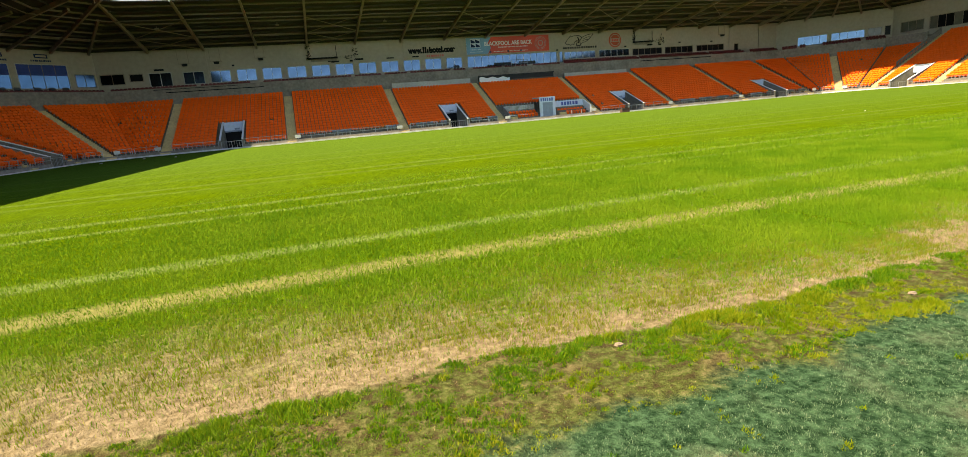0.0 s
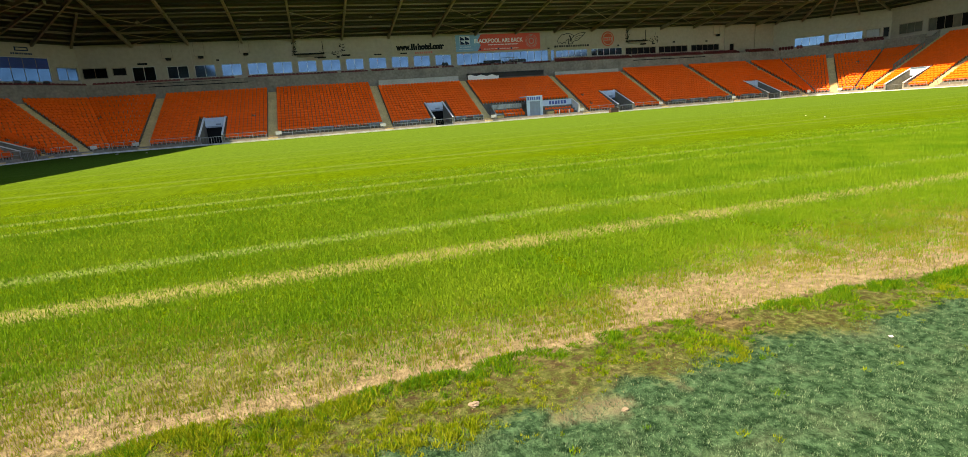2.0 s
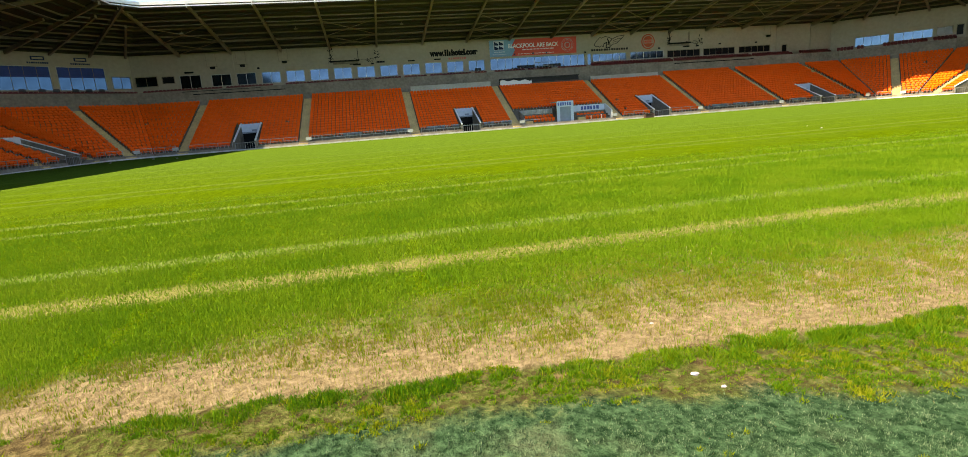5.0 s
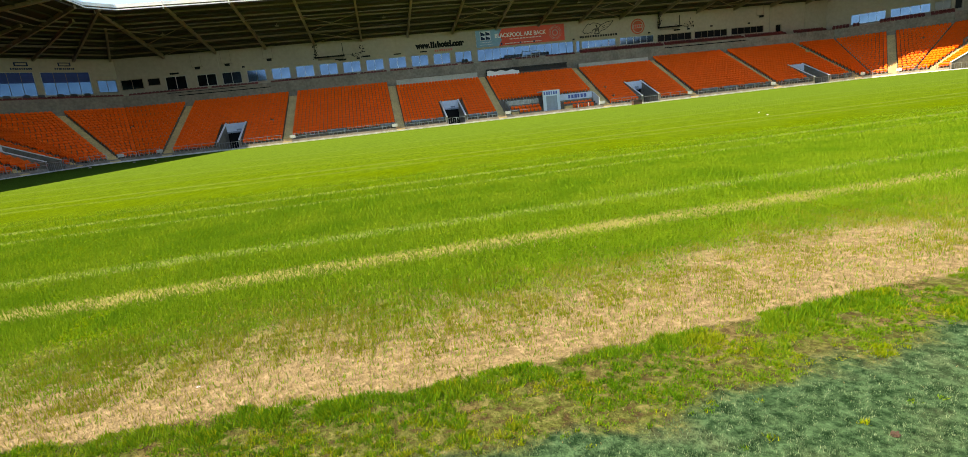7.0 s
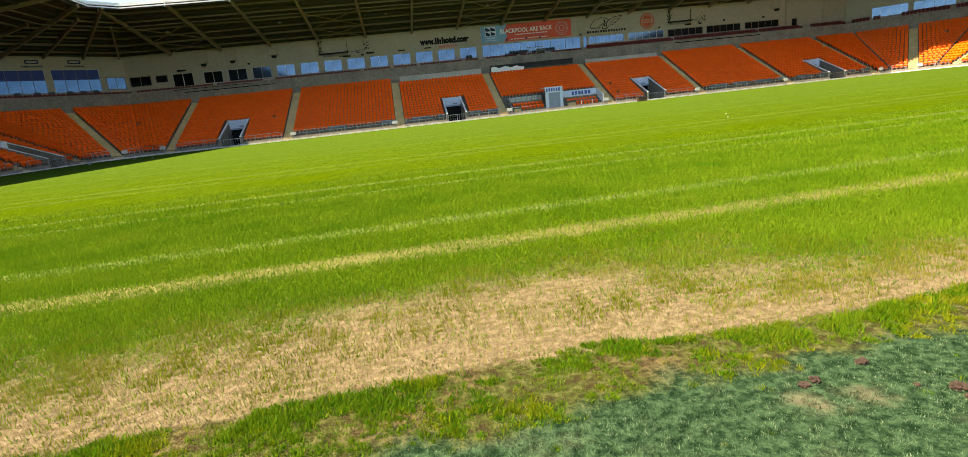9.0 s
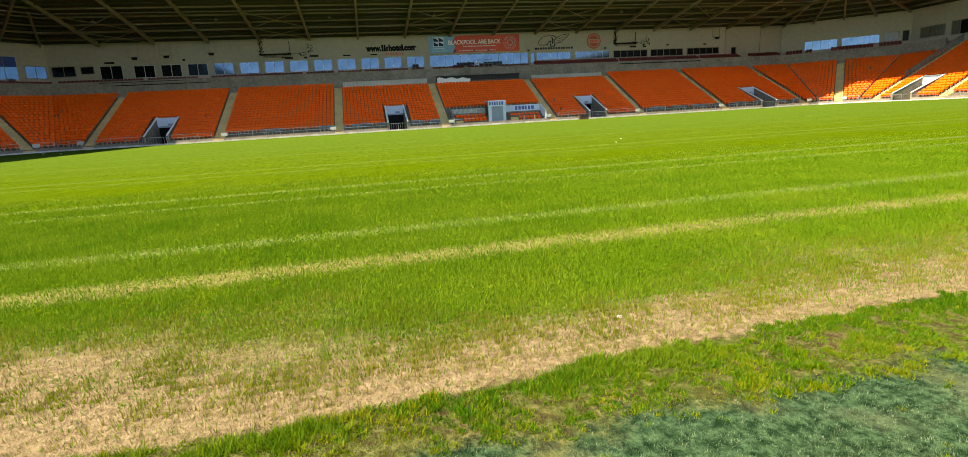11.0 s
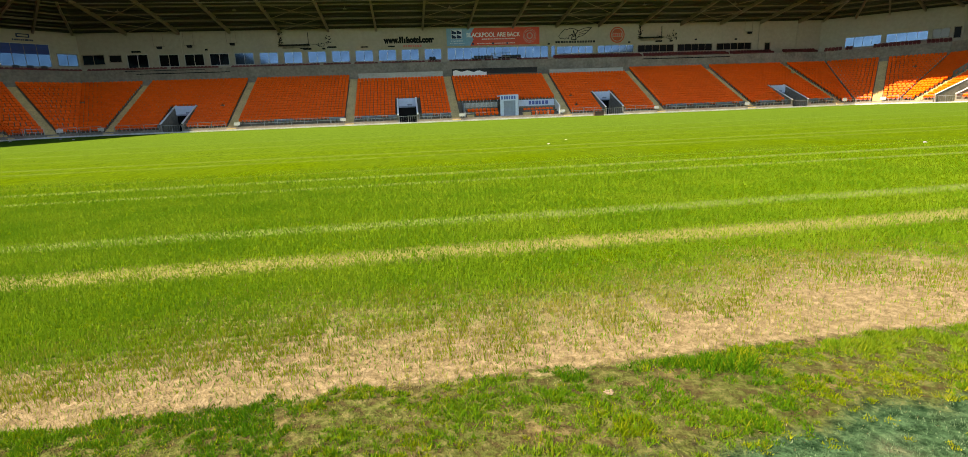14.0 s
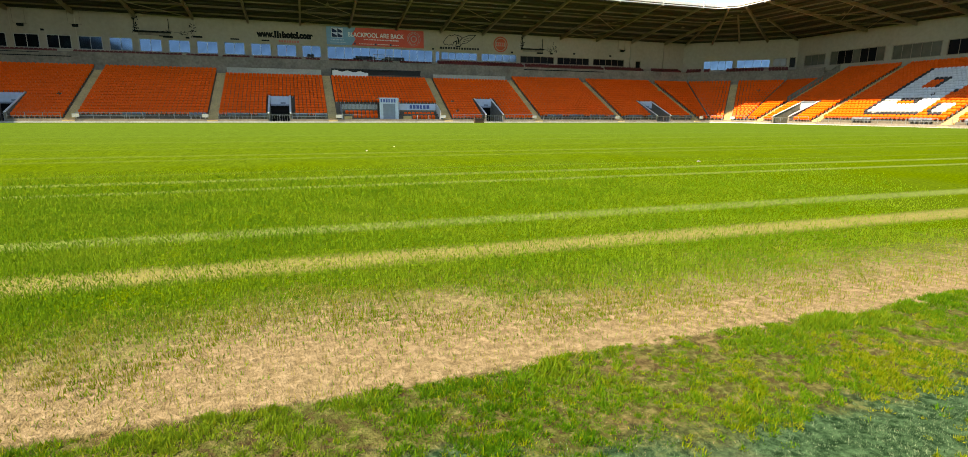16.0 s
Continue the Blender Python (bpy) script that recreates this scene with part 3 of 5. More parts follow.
        part("edge_post", Shape().bar((u, d0 - 0.15, zr(d0) - 0.1), (u, d0 - 0.15, zr(d0) + 1.0), 0.1), M_WHITE, roof, "short white edge post")
    for f in (0.3, 0.65):
        part("tie", Shape().tube(*line(f, -0.02), 0.06), M_PURLIN, roof, "thin steel tie")
    # wind bracing in some bays, and small lamps
    for k, (p, q) in enumerate(zip(us, us[1:])):
        if k % 3 == 0:
            for d0, d1 in ((4.5, 11.0), (11.0, 16.5)):
                part("brace", Shape().tube((p, d0, zr(d0)), (q, d1, zr(d1)), 0.05), M_STEEL, roof, "thin diagonal steel brace")
                part("brace", Shape().tube((q, d0, zr(d0)), (p, d1, zr(d1)), 0.05), M_STEEL, roof, "thin diagonal steel brace")
        lamp = Shape()
        c = (p + q) / 2
        lamp.box(c - 0.22, c + 0.22, 7.2, 7.6, zr(7.4) - 0.02, zr(7.4) + 0.14)
        lamp.tube((c, 7.4, zr(7.4) + 0.1), (c, 7.4, zr(7.4) + 0.4), 0.04)
        if k % 2 == 0:
            part("lamp_housing", lamp, M_PARAPET, roof, "small grey lamp housing, unlit")

# ---- rear walls with their windows and doors ----
D_PARA = D_FRONT + 19 * ROW + 0.05
OPENINGS = {
    "main": [(x0 - U0, x1 - U0, z0, z1, k) for x0, x1, z0, z1, k in (
        (-40.2, -37.2, 9.9, 11.3, "blind_low"), (-36.5, -34.8, 10.2, 11.2, "dark"), (-34.0, -31.1, 9.3, 11.2, "blue"),
        (31.9, 32.6, 9.3, 11.1, "blue"), (32.9, 39.2, 9.8, 11.0, "blue"), (40.0, 46.4, 9.8, 11.0, "blue"), (47.2, 53.7, 9.75, 10.9, "dark"),
        (54.4, 60.8, 9.75, 10.9, "dark"), (61.7, 68.2, 9.8, 10.9, "dark"), (70.8, 71.8, 8.6, 10.8, "dark"), (14.5, 31.4, 9.3, 11.15, "blue"))]
    + [(-29.5 + 3.66 * k - U0, -26.75 + 3.66 * k - U0, 9.4, 11.1, "blue") for k in range(12)],
    "corner_r": [(-3.2, 1.9, 9.3, 11.0, "blue"), (2.6, 8.1, 9.6, 11.0, "blue"), (8.65, 10.8, 9.7, 11.1, "dull"), (11.3, 12.2, 9.5, 11.2, "dark")],
    "corner_l": [(-6.6, -3.9, 9.5, 12.6, "blind"), (-3.4, 2.3, 9.5, 12.6, "blind"), (3.1, 8.9, 9.5, 12.6, "blind"), (9.7, 12.2, 9.7, 11.4, "blind_low")],
    "end_r": [(-5.5, -1.5, 9.6, 11.3, "dull"), (-0.5, 8.6, 9.4, 11.5, "mix"), (9.8, 16.5, 9.4, 11.4, "dull"), (17.3, 27, 9.4, 11.4, "dark"), (28.5, 40, 9.4, 11.4, "dull")],
    "end_l": [(78.2 - 12, 78.2 + 4, 9.5, 12.6, "blind"), (52, 64, 9.5, 12.6, "blind")],
}
# darker copy of M_GLASS: the left corner's shade is put into the tint
M_GLASS_SHADED = glass("shaded_mirror_glazing", (0.028, 0.06, 0.105))
PANE_MATS = {"blue": M_GLASS, "dark": M_DARK_INSIDE, "dull": M_GLASS_DULL, "blind": M_GLASS_SHADED, "blind_low": M_GLASS_SHADED}
n_win = 0
for seg, (mtx, length, _, _) in SEGS.items():
    a, b = span(seg, D_WALL)
    a2, b2 = span(seg, D_WALL + 0.3)
    wall = Shape()
    top, foot = Z_EAVE + 0.5, 5.5
    holes = sorted(OPENINGS[seg])
    at = a
    for u0, u1, z0, z1, _ in holes:
        wall.box(at, u0, D_WALL, D_WALL + 0.3, foot, top)
        wall.box(u0, u1, D_WALL, D_WALL + 0.3, foot, z0)
        wall.box(u0, u1, D_WALL, D_WALL + 0.3, z1, top)
        at = u1
    wall.box(at, b, D_WALL, D_WALL + 0.3, foot, top)
    wob = tagged(part("wall_rear", wall, M_WALL, None, "", mtx), "weathered cream clad rear wall of the stand", "wall", kind="structure")
    # back wall of the lounges; the rooms' darkness is painted as its black
    room = Shape()
    room.box(a2 - 1, b2 + 1, D_WALL + 2.5, D_WALL + 2.7, foot, top)
    tagged(part("wall_inner", room, M_DARK, None, "", mtx), "back wall of the lounges, coloured as an unlit room", "wall", kind="structure")
    # cladding seams and pilasters that follow the rafters
    us = [3.3 + 7.37 * k - U0 for k in range(-5, 11)] if seg == "main" else []
    for u in us:
        if not any(h[0] - 0.15 < u < h[1] + 0.15 for h in holes):
            part("pilaster", Shape().box(u - 0.16, u + 0.16, D_WALL - 0.12, D_WALL, 8.3, Z_EAVE + 0.3), M_WALL, wob, "slim cream pilaster")
    for u0, u1, z0, z1, kind in holes:
        n_win += 1
        win = empty("window_%d" % n_win, mtx @ pose(u0, D_WALL, z0))
        tagged(win, {"blue": "white-framed lounge window mirroring the blue sky", "dark": "white-framed lounge window, unlit inside coloured onto the panes", "half": "white-framed lounge window, half open",
                     "dull": "white-framed window with a drawn beige blind", "mix": "white-framed lounge windows, some panes coloured as unlit inside", "blind": "tall lounge window with a blue blind", "blind_low": "low lounge window with bluish glass, tint darkened for the corner's shade"}[kind], "window", kind="structure")
        w, h = u1 - u0, z1 - z0
        fr = Shape()
        for p in ((-0.06, w + 0.06, -0.06, 0.04), (-0.06, w + 0.06, h - 0.04, h + 0.06)):
            fr.box(p[0], p[1], -0.03, 0.12, p[2], p[3])
        for p in ((-0.06, 0.04), (w - 0.04, w + 0.06)):
            fr.box(p[0], p[1], -0.028, 0.12, 0.04, h - 0.04)
        part("window_frame", fr, M_LEDGE if kind in ("blue", "half", "blind") else M_STEEL, win, "slim window frame")
        n = max(1, round(w / 1.35)) if kind != "half" else 2
        for k in range(n):
            mat = PANE_MATS.get(kind) or (M_DARK_INSIDE if (kind == "half" and k == 0) or (kind == "mix" and k % 3) else M_GLASS if kind == "half" else M_GLASS_DULL)
            p0, p1 = w * k / n, w * (k + 1) / n
            pane = part("pane", Shape().box(p0 + 0.02, p1 - 0.02, 0.05, 0.075, 0.03, h - 0.03), mat, win)
            if k:
                part("mullion", Shape().box(p0 - 0.025, p0 + 0.025, 0.0, 0.10, 0.04, h - 0.04), M_STEEL if kind != "blue" else M_WHITE, win, "slim mullion")
        if kind == "blind":
            part("blind", Shape().box(0.05, w - 0.05, 0.02, 0.04, h - 1.4, h - 0.05), M_BLIND, win, "dark blue roller blind")


# ---- balcony seats behind the parapet ----
def seat_row(u0, u1, d, z, mat, label, mtx, gaps=()):
    sh = Shape()
    n = int((u1 - u0) / 0.52)
    for k in range(n):
        u = u0 + (k + 0.5) * 0.52
        if any(p < u < q for p, q in gaps):
            continue
        for s in (BACK, PAN):
            sh.poly([(x * 1.08 + u, y + d, z0 + z) for x, y, z0 in s.v], s.f)
    if sh.v:
        tagged(part("seat_block", sh, mat, None, "", mtx), label, "seating", kind="stuff")


MM = SEGS["main"][0]
for x0, x1, rows, z in ((-38.5, -20.0, 1, 8.35), (-18.5, 13.5, 1, 8.33), (14.5, 31.0, 1, 8.35), (31.7, 46.8, 2, 8.45), (47.3, 62.5, 2, 8.45), (63, 71, 2, 8.45), (72.9, 79.6, 2, 8.45)):
    for r in range(rows):
        seat_row(x0 - U0, x1 - U0, D_PARA + 0.5 + r * 0.75, z + r * 0.28, M_MAROON, "row of dark red seats on the balcony", MM, [(p - U0, p - U0 + 0.7) for p in (-27.5, -5.6, -1.0, 3.2, 10.6, 19.6, 24.6)])
for x0, x1 in ((18.6, 22.0), (23.2, 26.6), (11.4, 12.6)):
    for r in range(1):
        seat_row(x0 - U0, x1 - U0, D_PARA + 1.3, 8.95, M_SEAT_BLACK, "row of black padded seats on the balcony", MM)
MC = SEGS["corner_r"][0]
for u0, u1 in ((-6.0, -3.4), (-2.9, -1.4), (1.0, 7.6), (8.0, 11.5)):
    for r in range(2):
        seat_row(u0, u1, D_PARA + 0.5 + r * 0.75, 8.45 + r * 0.28, M_MAROON, "row of dark red seats on the balcony", MC)
seat_row(-6, 12, D_PARA + 0.6, 8.35, M_MAROON, "row of dark red seats on the balcony", SEGS["corner_l"][0])
for u in (-1.5, 0.6, 2.2, 4.4, 6.0, 7.6):
    chair = empty("armchair", SEGS["corner_l"][0] @ pose(u, D_PARA + 1.7, 8.4))
    tagged(chair, "dark upholstered armchair on the balcony", "chair", "balcony armchairs")
    part("seat", Shape().box(-0.4, 0.4, 0, 0.6, 0.0, 0.5), M_SEAT_BLACK, chair)
    part("backrest", Shape().hexa(((-0.42, 0.5, 0.5), (0.42, 0.5, 0.5), (0.42, 0.65, 0.5), (-0.42, 0.65, 0.5), (-0.34, 0.6, 1.15), (0.34, 0.6, 1.15), (0.34, 0.75, 1.15), (-0.34, 0.75, 1.15))), M_SEAT_BLACK, chair)

# dark slots, stains and pipes on the parapet
for x0, x1, z, h in ((-31.5, -18.5, 8.05, 0.10), (46.5, 62, 8.28, 0.12), (-33, -22, 8.5, 0.06)):
    tagged(part("cable_tray", Shape().box(x0, x1, YF + D_PARA - 0.14, YF + D_PARA, z, z + h), M_BLACK), "long dark cable tray along the parapet", "cable tray")

# ---- low walls and banner over the middle blocks ----
d16, z16 = tread(17)
for x0, x1, h in ((0.35, 13.2, 1.15), (30.3, 42.6, 0.95)):
    lw = empty("low_wall", pose(0, 0, 0))
    tagged(lw, "pale low wall above the top seat row", "wall", kind="structure")
    part("wall_body", Shape().box(x0, x1, YF + d16 + 0.1, YF + d16 + 0.35, z16 - 0.2, z16 + h), M_LEDGE, lw)
    part("coping", Shape().box(x0 - 0.05, x1 + 0.05, YF + d16 + 0.05, YF + d16 + 0.4, z16 + h, z16 + h + 0.08), M_PARAPET, lw, "grey coping")
box = empty("press_box", pose(14.7, YF + d16, z16))
tagged(box, "dark recessed press box above the dugout seats", "booth")
# solid panel whose black paints the shade of the recess
part("recess", Shape().box(0.0, 13.6, 0.35, 0.45, 0.05, 1.25), M_DARK, box, "flat panel coloured as the shade of a recess")
part("desk", Shape().box(5.4, 13.6, 0.1, 0.3, 0.0, 0.62), material("brown_timber", (0.10, 0.06, 0.04), 0.7, grain=5), box, "brown timber front")
part("ledge", Shape().box(0, 13.6, 0.05, 0.5, 1.25, 1.4), M_DARK, box, "dark canopy edge")
cov = Shape()
n = 14
for k in range(n):
    u0, u1 = 5.3 * k / n, 5.3 * (k + 1) / n
    t0, t1 = (1.12 + 0.12 * math.sin(k * 1.3) - 0.012 * k, 1.12 + 0.12 * math.sin((k + 1) * 1.3) - 0.012 * (k + 1))
    cov.hexa(((u0, 0.06, 0.15), (u1, 0.06, 0.15), (u1, 0.2, 0.15), (u0, 0.2, 0.15), (u0, 0.06, t0), (u1, 0.06, t1), (u1, 0.2, t1), (u0, 0.2, t0)))
tagged(part("tarpaulin", cov, M_WHITE, None, "", pose(14.8, YF + d16, z16)), "white tarpaulin draped over a desk", "tarpaulin")
frame_ob = empty("camera_platform", pose(21.2, YF + D_PARA + 0.12, 8.74))
tagged(frame_ob, "small grey railing frame on the parapet", "railing")
for u in (0, 0.7, 1.6, 2.3, 3.0):
    part("post", Shape().tube((u, 0, 0), (u, 0, 1.1), 0.04), M_GALV, frame_ob)
for z in (0.55, 1.1):
    part("rail", Shape().tube((0, 0, z), (3.0, 0, z), 0.035), M_GALV, frame_ob)


# ---- entrances through the terrace ----
def vomitory(mtx, u0, u1, pale):
    v = empty("stand_entrance", mtx @ pose(u0, 0, -0.3))
    tagged(v, "concrete walled entrance with a white lintel and flat panel coloured as the doorway's shade", "entrance", "stand entrances")
    w = u1 - u0
    for k, s in enumerate((0.0, w - 0.16)):
        side = Shape()
        side.hexa(((s, 0.12, -0.2), (s + 0.16, 0.12, -0.2), (s + 0.16, 5.9, -0.2), (s, 5.9, -0.2), (s, 0.12, 1.15), (s + 0.16, 0.12, 1.15), (s + 0.16, 5.9, 3.5), (s, 5.9, 3.5)))
        part("side_wall", side, M_PARAPET, v, "sloping grey concrete side wall")
        part("coping", Shape().bar((s + 0.08, 0.1, 1.19), (s + 0.08, 5.9, 3.54), 0.22, 0.08), M_WHITE, v, "white coping")
    part("lintel", Shape().box(0.16, w - 0.16, 5.3, 5.85, 2.35, 3.45), pale, v, "pale lintel panel")
    # a flat panel closes the passage; its black stands for the shade inside
    part("doorway", Shape().box(0.16, w - 0.16, 5.7, 5.8, 0.0, 2.35), M_DARK_INSIDE, v, "flat panel coloured as the doorway's shade")
    part("sign", Shape().box(w * 0.52, w * 0.75, 5.27, 5.3, 2.42, 2.66), M_GREYDOOR, v, "small dark exit sign")
    part("door_head", Shape().box(0.2, w - 0.2, 5.22, 5.3, 2.16, 2.36), M_GREYDOOR, v, "grey-blue roller shutter box")
    part("floor", Shape().box(0.16, w - 0.16, 0, 5.8, -0.18, 0.0), M_CONCRETE, v)
    gate = part("gate_frame", Shape().bar((0.2, 0.2, 1.0), (w - 0.2, 0.2, 1.0), 0.05).bar((0.2, 0.2, 0.12), (w - 0.2, 0.2, 0.12), 0.05), M_GALV, v, "galvanised gate rails")
    for k in range(9):
        u = 0.2 + (w - 0.4) * k / 8
        part("gate_bar", Shape().bar((u, 0.2, 0.12), (u, 0.2, 1.0), 0.05 if k % 4 == 0 else 0.02), M_GALV, gate)


for seg in SEGS:
    for u0, u1 in VOMS[seg]:
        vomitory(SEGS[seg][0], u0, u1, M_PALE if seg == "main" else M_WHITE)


# ---- guard rails along the fronts, with small boards at the aisles ----
def guard_rail(mtx, u0, u1):
    r = empty("guard_rail", mtx @ pose(u0, 0.07, 0.18))
    tagged(r, "galvanised tubular guard rail on the front wall", "railing", "front guard rails")
    n = max(1, round((u1 - u0) / 1.6))
    for k in range(n + 1):
        u = (u1 - u0) * k / n
        part("post", Shape().bar((u, 0, 0), (u, 0, 0.72), 0.055), M_GALV, r)
    for z in (0.36, 0.72):
        part("rail", Shape().bar((0, 0, z), (u1 - u0, 0, z), 0.045), M_GALV, r)


for seg in SEGS:
    a, b = span(seg, 0)
    marks = sorted([(x - 0.65, x + 0.65) for x in AISLES[seg]] + VOMS[seg] + ([DUGOUT] if seg == "main" else []))
    at = a
    for p, q in marks + [(b, b)]:
        if p - at > 1.2:
            guard_rail(SEGS[seg][0], at + 0.1, p - 0.1)
        at = q
    for x in AISLES[seg]:
        if seg in ("main", "corner_r", "corner_l"):
            bd = empty("notice_board", SEGS[seg][0] @ pose(x + 0.75 * (1 if vary(x) > 0.5 else -1), -0.05, 0.25))
            tagged(bd, "small white notice board on the guard rail", "sign", "aisle notice boards")
            part("panel", Shape().box(-0.36, 0.36, -0.03, 0.0, 0.12, 0.52), M_KERB, bd)
            part("bracket", Shape().box(-0.05, 0.05, 0.0, 0.1, 0.0, 0.5), M_GALV, bd)

# sloping side wall where the corner meets the taller end stand
tw = empty("flank_wall", SEGS["end_r"][0])
tagged(tw, "sloping grey concrete flank wall beside the aisle", "wall", kind="structure")
d0, z0 = tread(9)
d1, z1 = D_WALL - 0.3, 9.3
part("wall_body", Shape().hexa(((1.6, d0, z0 - 0.2), (1.78, d0, z0 - 0.2), (1.78, d1, z1 - 2.4), (1.6, d1, z1 - 2.4), (1.6, d0, z0 + 0.7), (1.78, d0, z0 + 0.7), (1.78, d1, z1), (1.6, d1, z1))), M_PARAPET, tw)
para = Shape()
ae, _ = span("end_r", D_PARA)
para.box(ae + 0.05, 1.6, D_PARA, D_PARA + 0.25, 5.8, 8.75)
para.box(ae + 0.05, 1.6, D_PARA + 0.25, D_WALL, 8.0, 8.3)
tagged(part("parapet", para, M_PARAPET, None, "", SEGS["end_r"][0]), "stained grey concrete balcony parapet above the seats", "parapet", kind="structure")

# ---- dugouts and tunnel door ----
def bars_text(parent, x, y, z, w, h, n, mat, seed):
    """A line of writing that is left as plain letter-sized bars."""
    for k in range(n):
        p = x + w * k / n
        s = w / n
        f = 0.55 + 0.3 * vary(seed + k * 1.7)
        part("print", Shape().box(p + s * 0.08, p + s * (0.08 + f), y - 0.012, y, z, z + h), mat, parent)


def dugout_seats(x0, x1, y, z, parent):
    n = int((x1 - x0) / 0.55)
    for k in range(n):
        u = x0 + (k + 0.5) * 0.55
        ob = part("seat_pan", me_pan, None, parent)
        ob.matrix_basis = pose(u, y, z)
        ob = part("backrest", me_back, None, parent)
        ob.matrix_basis = pose(u, y, z)


Y0 = YF + 0.2
dl = empty("dugout", pose(0, 0, 0))
tagged(dl, "open dugout with orange seats and a grey slatted back wall", "dugout")
for k in range(26):
    x = 15.3 + 4.7 * k / 26
    part("slat", Shape().box(x, x + 0.13, Y0 + 2.2, Y0 + 2.28, 1.5, 2.15), M_LEDGE if k % 2 else M_GALV, dl)
part("back_wall", Shape().box(15.2, 20.1, Y0 + 2.28, Y0 + 2.4, -0.4, 2.1), M_PARAPET, dl, "grey concrete back wall")
part("floor_step", Shape().box(15.2, 20.1, Y0 + 1.2, Y0 + 2.28, -0.4, 0.60), M_CONCRETE, dl)
part("floor", Shape().box(15.2, 20.1, Y0 + 0.1, Y0 + 1.2, -0.4, 0.18), M_CONCRETE, dl)
dugout_seats(15.6, 20.0, Y0 + 1.35, 0.60, dl)
dugout_seats(16.6, 20.0, Y0 + 0.35, 0.18, dl)
part("side_wall", Shape().hexa(((15.05, Y0, -0.4), (15.2, Y0, -0.4), (15.2, Y0 + 2.4, -0.4), (15.05, Y0 + 2.4, -0.4), (15.05, Y0, 0.9), (15.2, Y0, 0.9), (15.2, Y0 + 2.4, 2.15), (15.05, Y0 + 2.4, 2.15))), M_GALV, dl, "grey sloping side panel")
part("rail", Shape().bar((15.2, Y0 + 0.02, 0.75), (18.0, Y0 + 0.02, 0.75), 0.05), M_GALV, dl)
part("bin", Shape().box(15.4, 16.4, Y0 + 0.2, Y0 + 0.8, -0.3, 0.55), M_STEP, dl, "beige concrete block")
dr = empty("dugout", pose(0, 0, 0))
tagged(dr, "open dugout with orange seats under a pale sponsor board", "dugout")
part("board", Shape().box(23.1, 28.3, Y0 + 2.2, Y0 + 2.32, 1.42, 2.3), M_PALE, dr, "pale blue-white board")
bars_text(dr, 24.5, Y0 + 2.2, 1.62, 2.9, 0.5, 6, M_LETTER, 3)
part("back_wall", Shape().box(23.1, 28.4, Y0 + 2.32, Y0 + 2.44, -0.4, 2.2), M_PARAPET, dr, "grey concrete back wall")
part("floor_step", Shape().box(23.1, 28.4, Y0 + 1.2, Y0 + 2.32, -0.4, 0.42), M_CONCRETE, dr)
part("floor", Shape().box(23.1, 28.4, Y0 + 0.1, Y0 + 1.2, -0.4, 0.02), M_CONCRETE, dr)
dugout_seats(23.6, 28.2, Y0 + 1.35, 0.42, dr)
dugout_seats(24.6, 28.2, Y0 + 0.35, 0.02, dr)
part("side_wall", Shape().hexa(((28.4, Y0, -0.4), (28.55, Y0, -0.4), (28.55, Y0 + 2.44, -0.4), (28.4, Y0 + 2.44, -0.4), (28.4, Y0, 1.3), (28.55, Y0, 1.3), (28.55, Y0 + 2.44, 2.3), (28.4, Y0 + 2.44, 2.3))), M_WHITE, dr, "white side panel")
part("bin", Shape().box(23.3, 24.4, Y0 + 0.2, Y0 + 0.8, -0.3, 0.6), M_STEP, dr, "beige concrete block")
for x in (25.2, 26.8):
    part("post", Shape().bar((x, Y0 + 0.05, -0.3), (x, Y0 + 0.05, 0.8), 0.06), M_WHITE, dr)
tn = empty("tunnel_portal", pose(0, 0, 0))
tagged(tn, "pale blue tunnel portal with a grey-blue door", "doorway")
part("board", Shape().box(20.1, 22.5, Y0 + 0.25, Y0 + 0.5, 2.25, 3.05), M_PALE, tn, "pale board over the door")
bars_text(tn, 20.2, Y0 + 0.25, 2.42, 2.1, 0.46, 6, M_LETTER, 8)
part("jamb", Shape().box(20.1, 20.55, Y0 + 0.25, Y0 + 0.5, -0.4, 2.25), M_PALE, tn)
part("jamb", Shape().box(22.2, 22.5, Y0 + 0.25, Y0 + 0.5, -0.4, 2.25), M_PALE, tn)
part("door", Shape().box(20.55, 22.2, Y0 + 0.4, Y0 + 0.48, -0.35, 1.8), M_GREYDOOR, tn, "grey-blue door")
part("door_head", Shape().box(20.55, 22.2, Y0 + 0.3, Y0 + 0.5, 1.8, 2.25), M_GREYDOOR, tn)
part("flank", Shape().hexa(((22.5, Y0 + 0.25, -0.4), (22.62, Y0 + 0.25, -0.4), (23.1, Y0 + 2.3, -0.4), (22.98, Y0 + 2.3, -0.4), (22.5, Y0 + 0.25, 3.05), (22.62, Y0 + 0.25, 3.05), (23.1, Y0 + 2.3, 2.9), (22.98, Y0 + 2.3, 2.9))), M_PALE, tn, "pale blue flank panel")
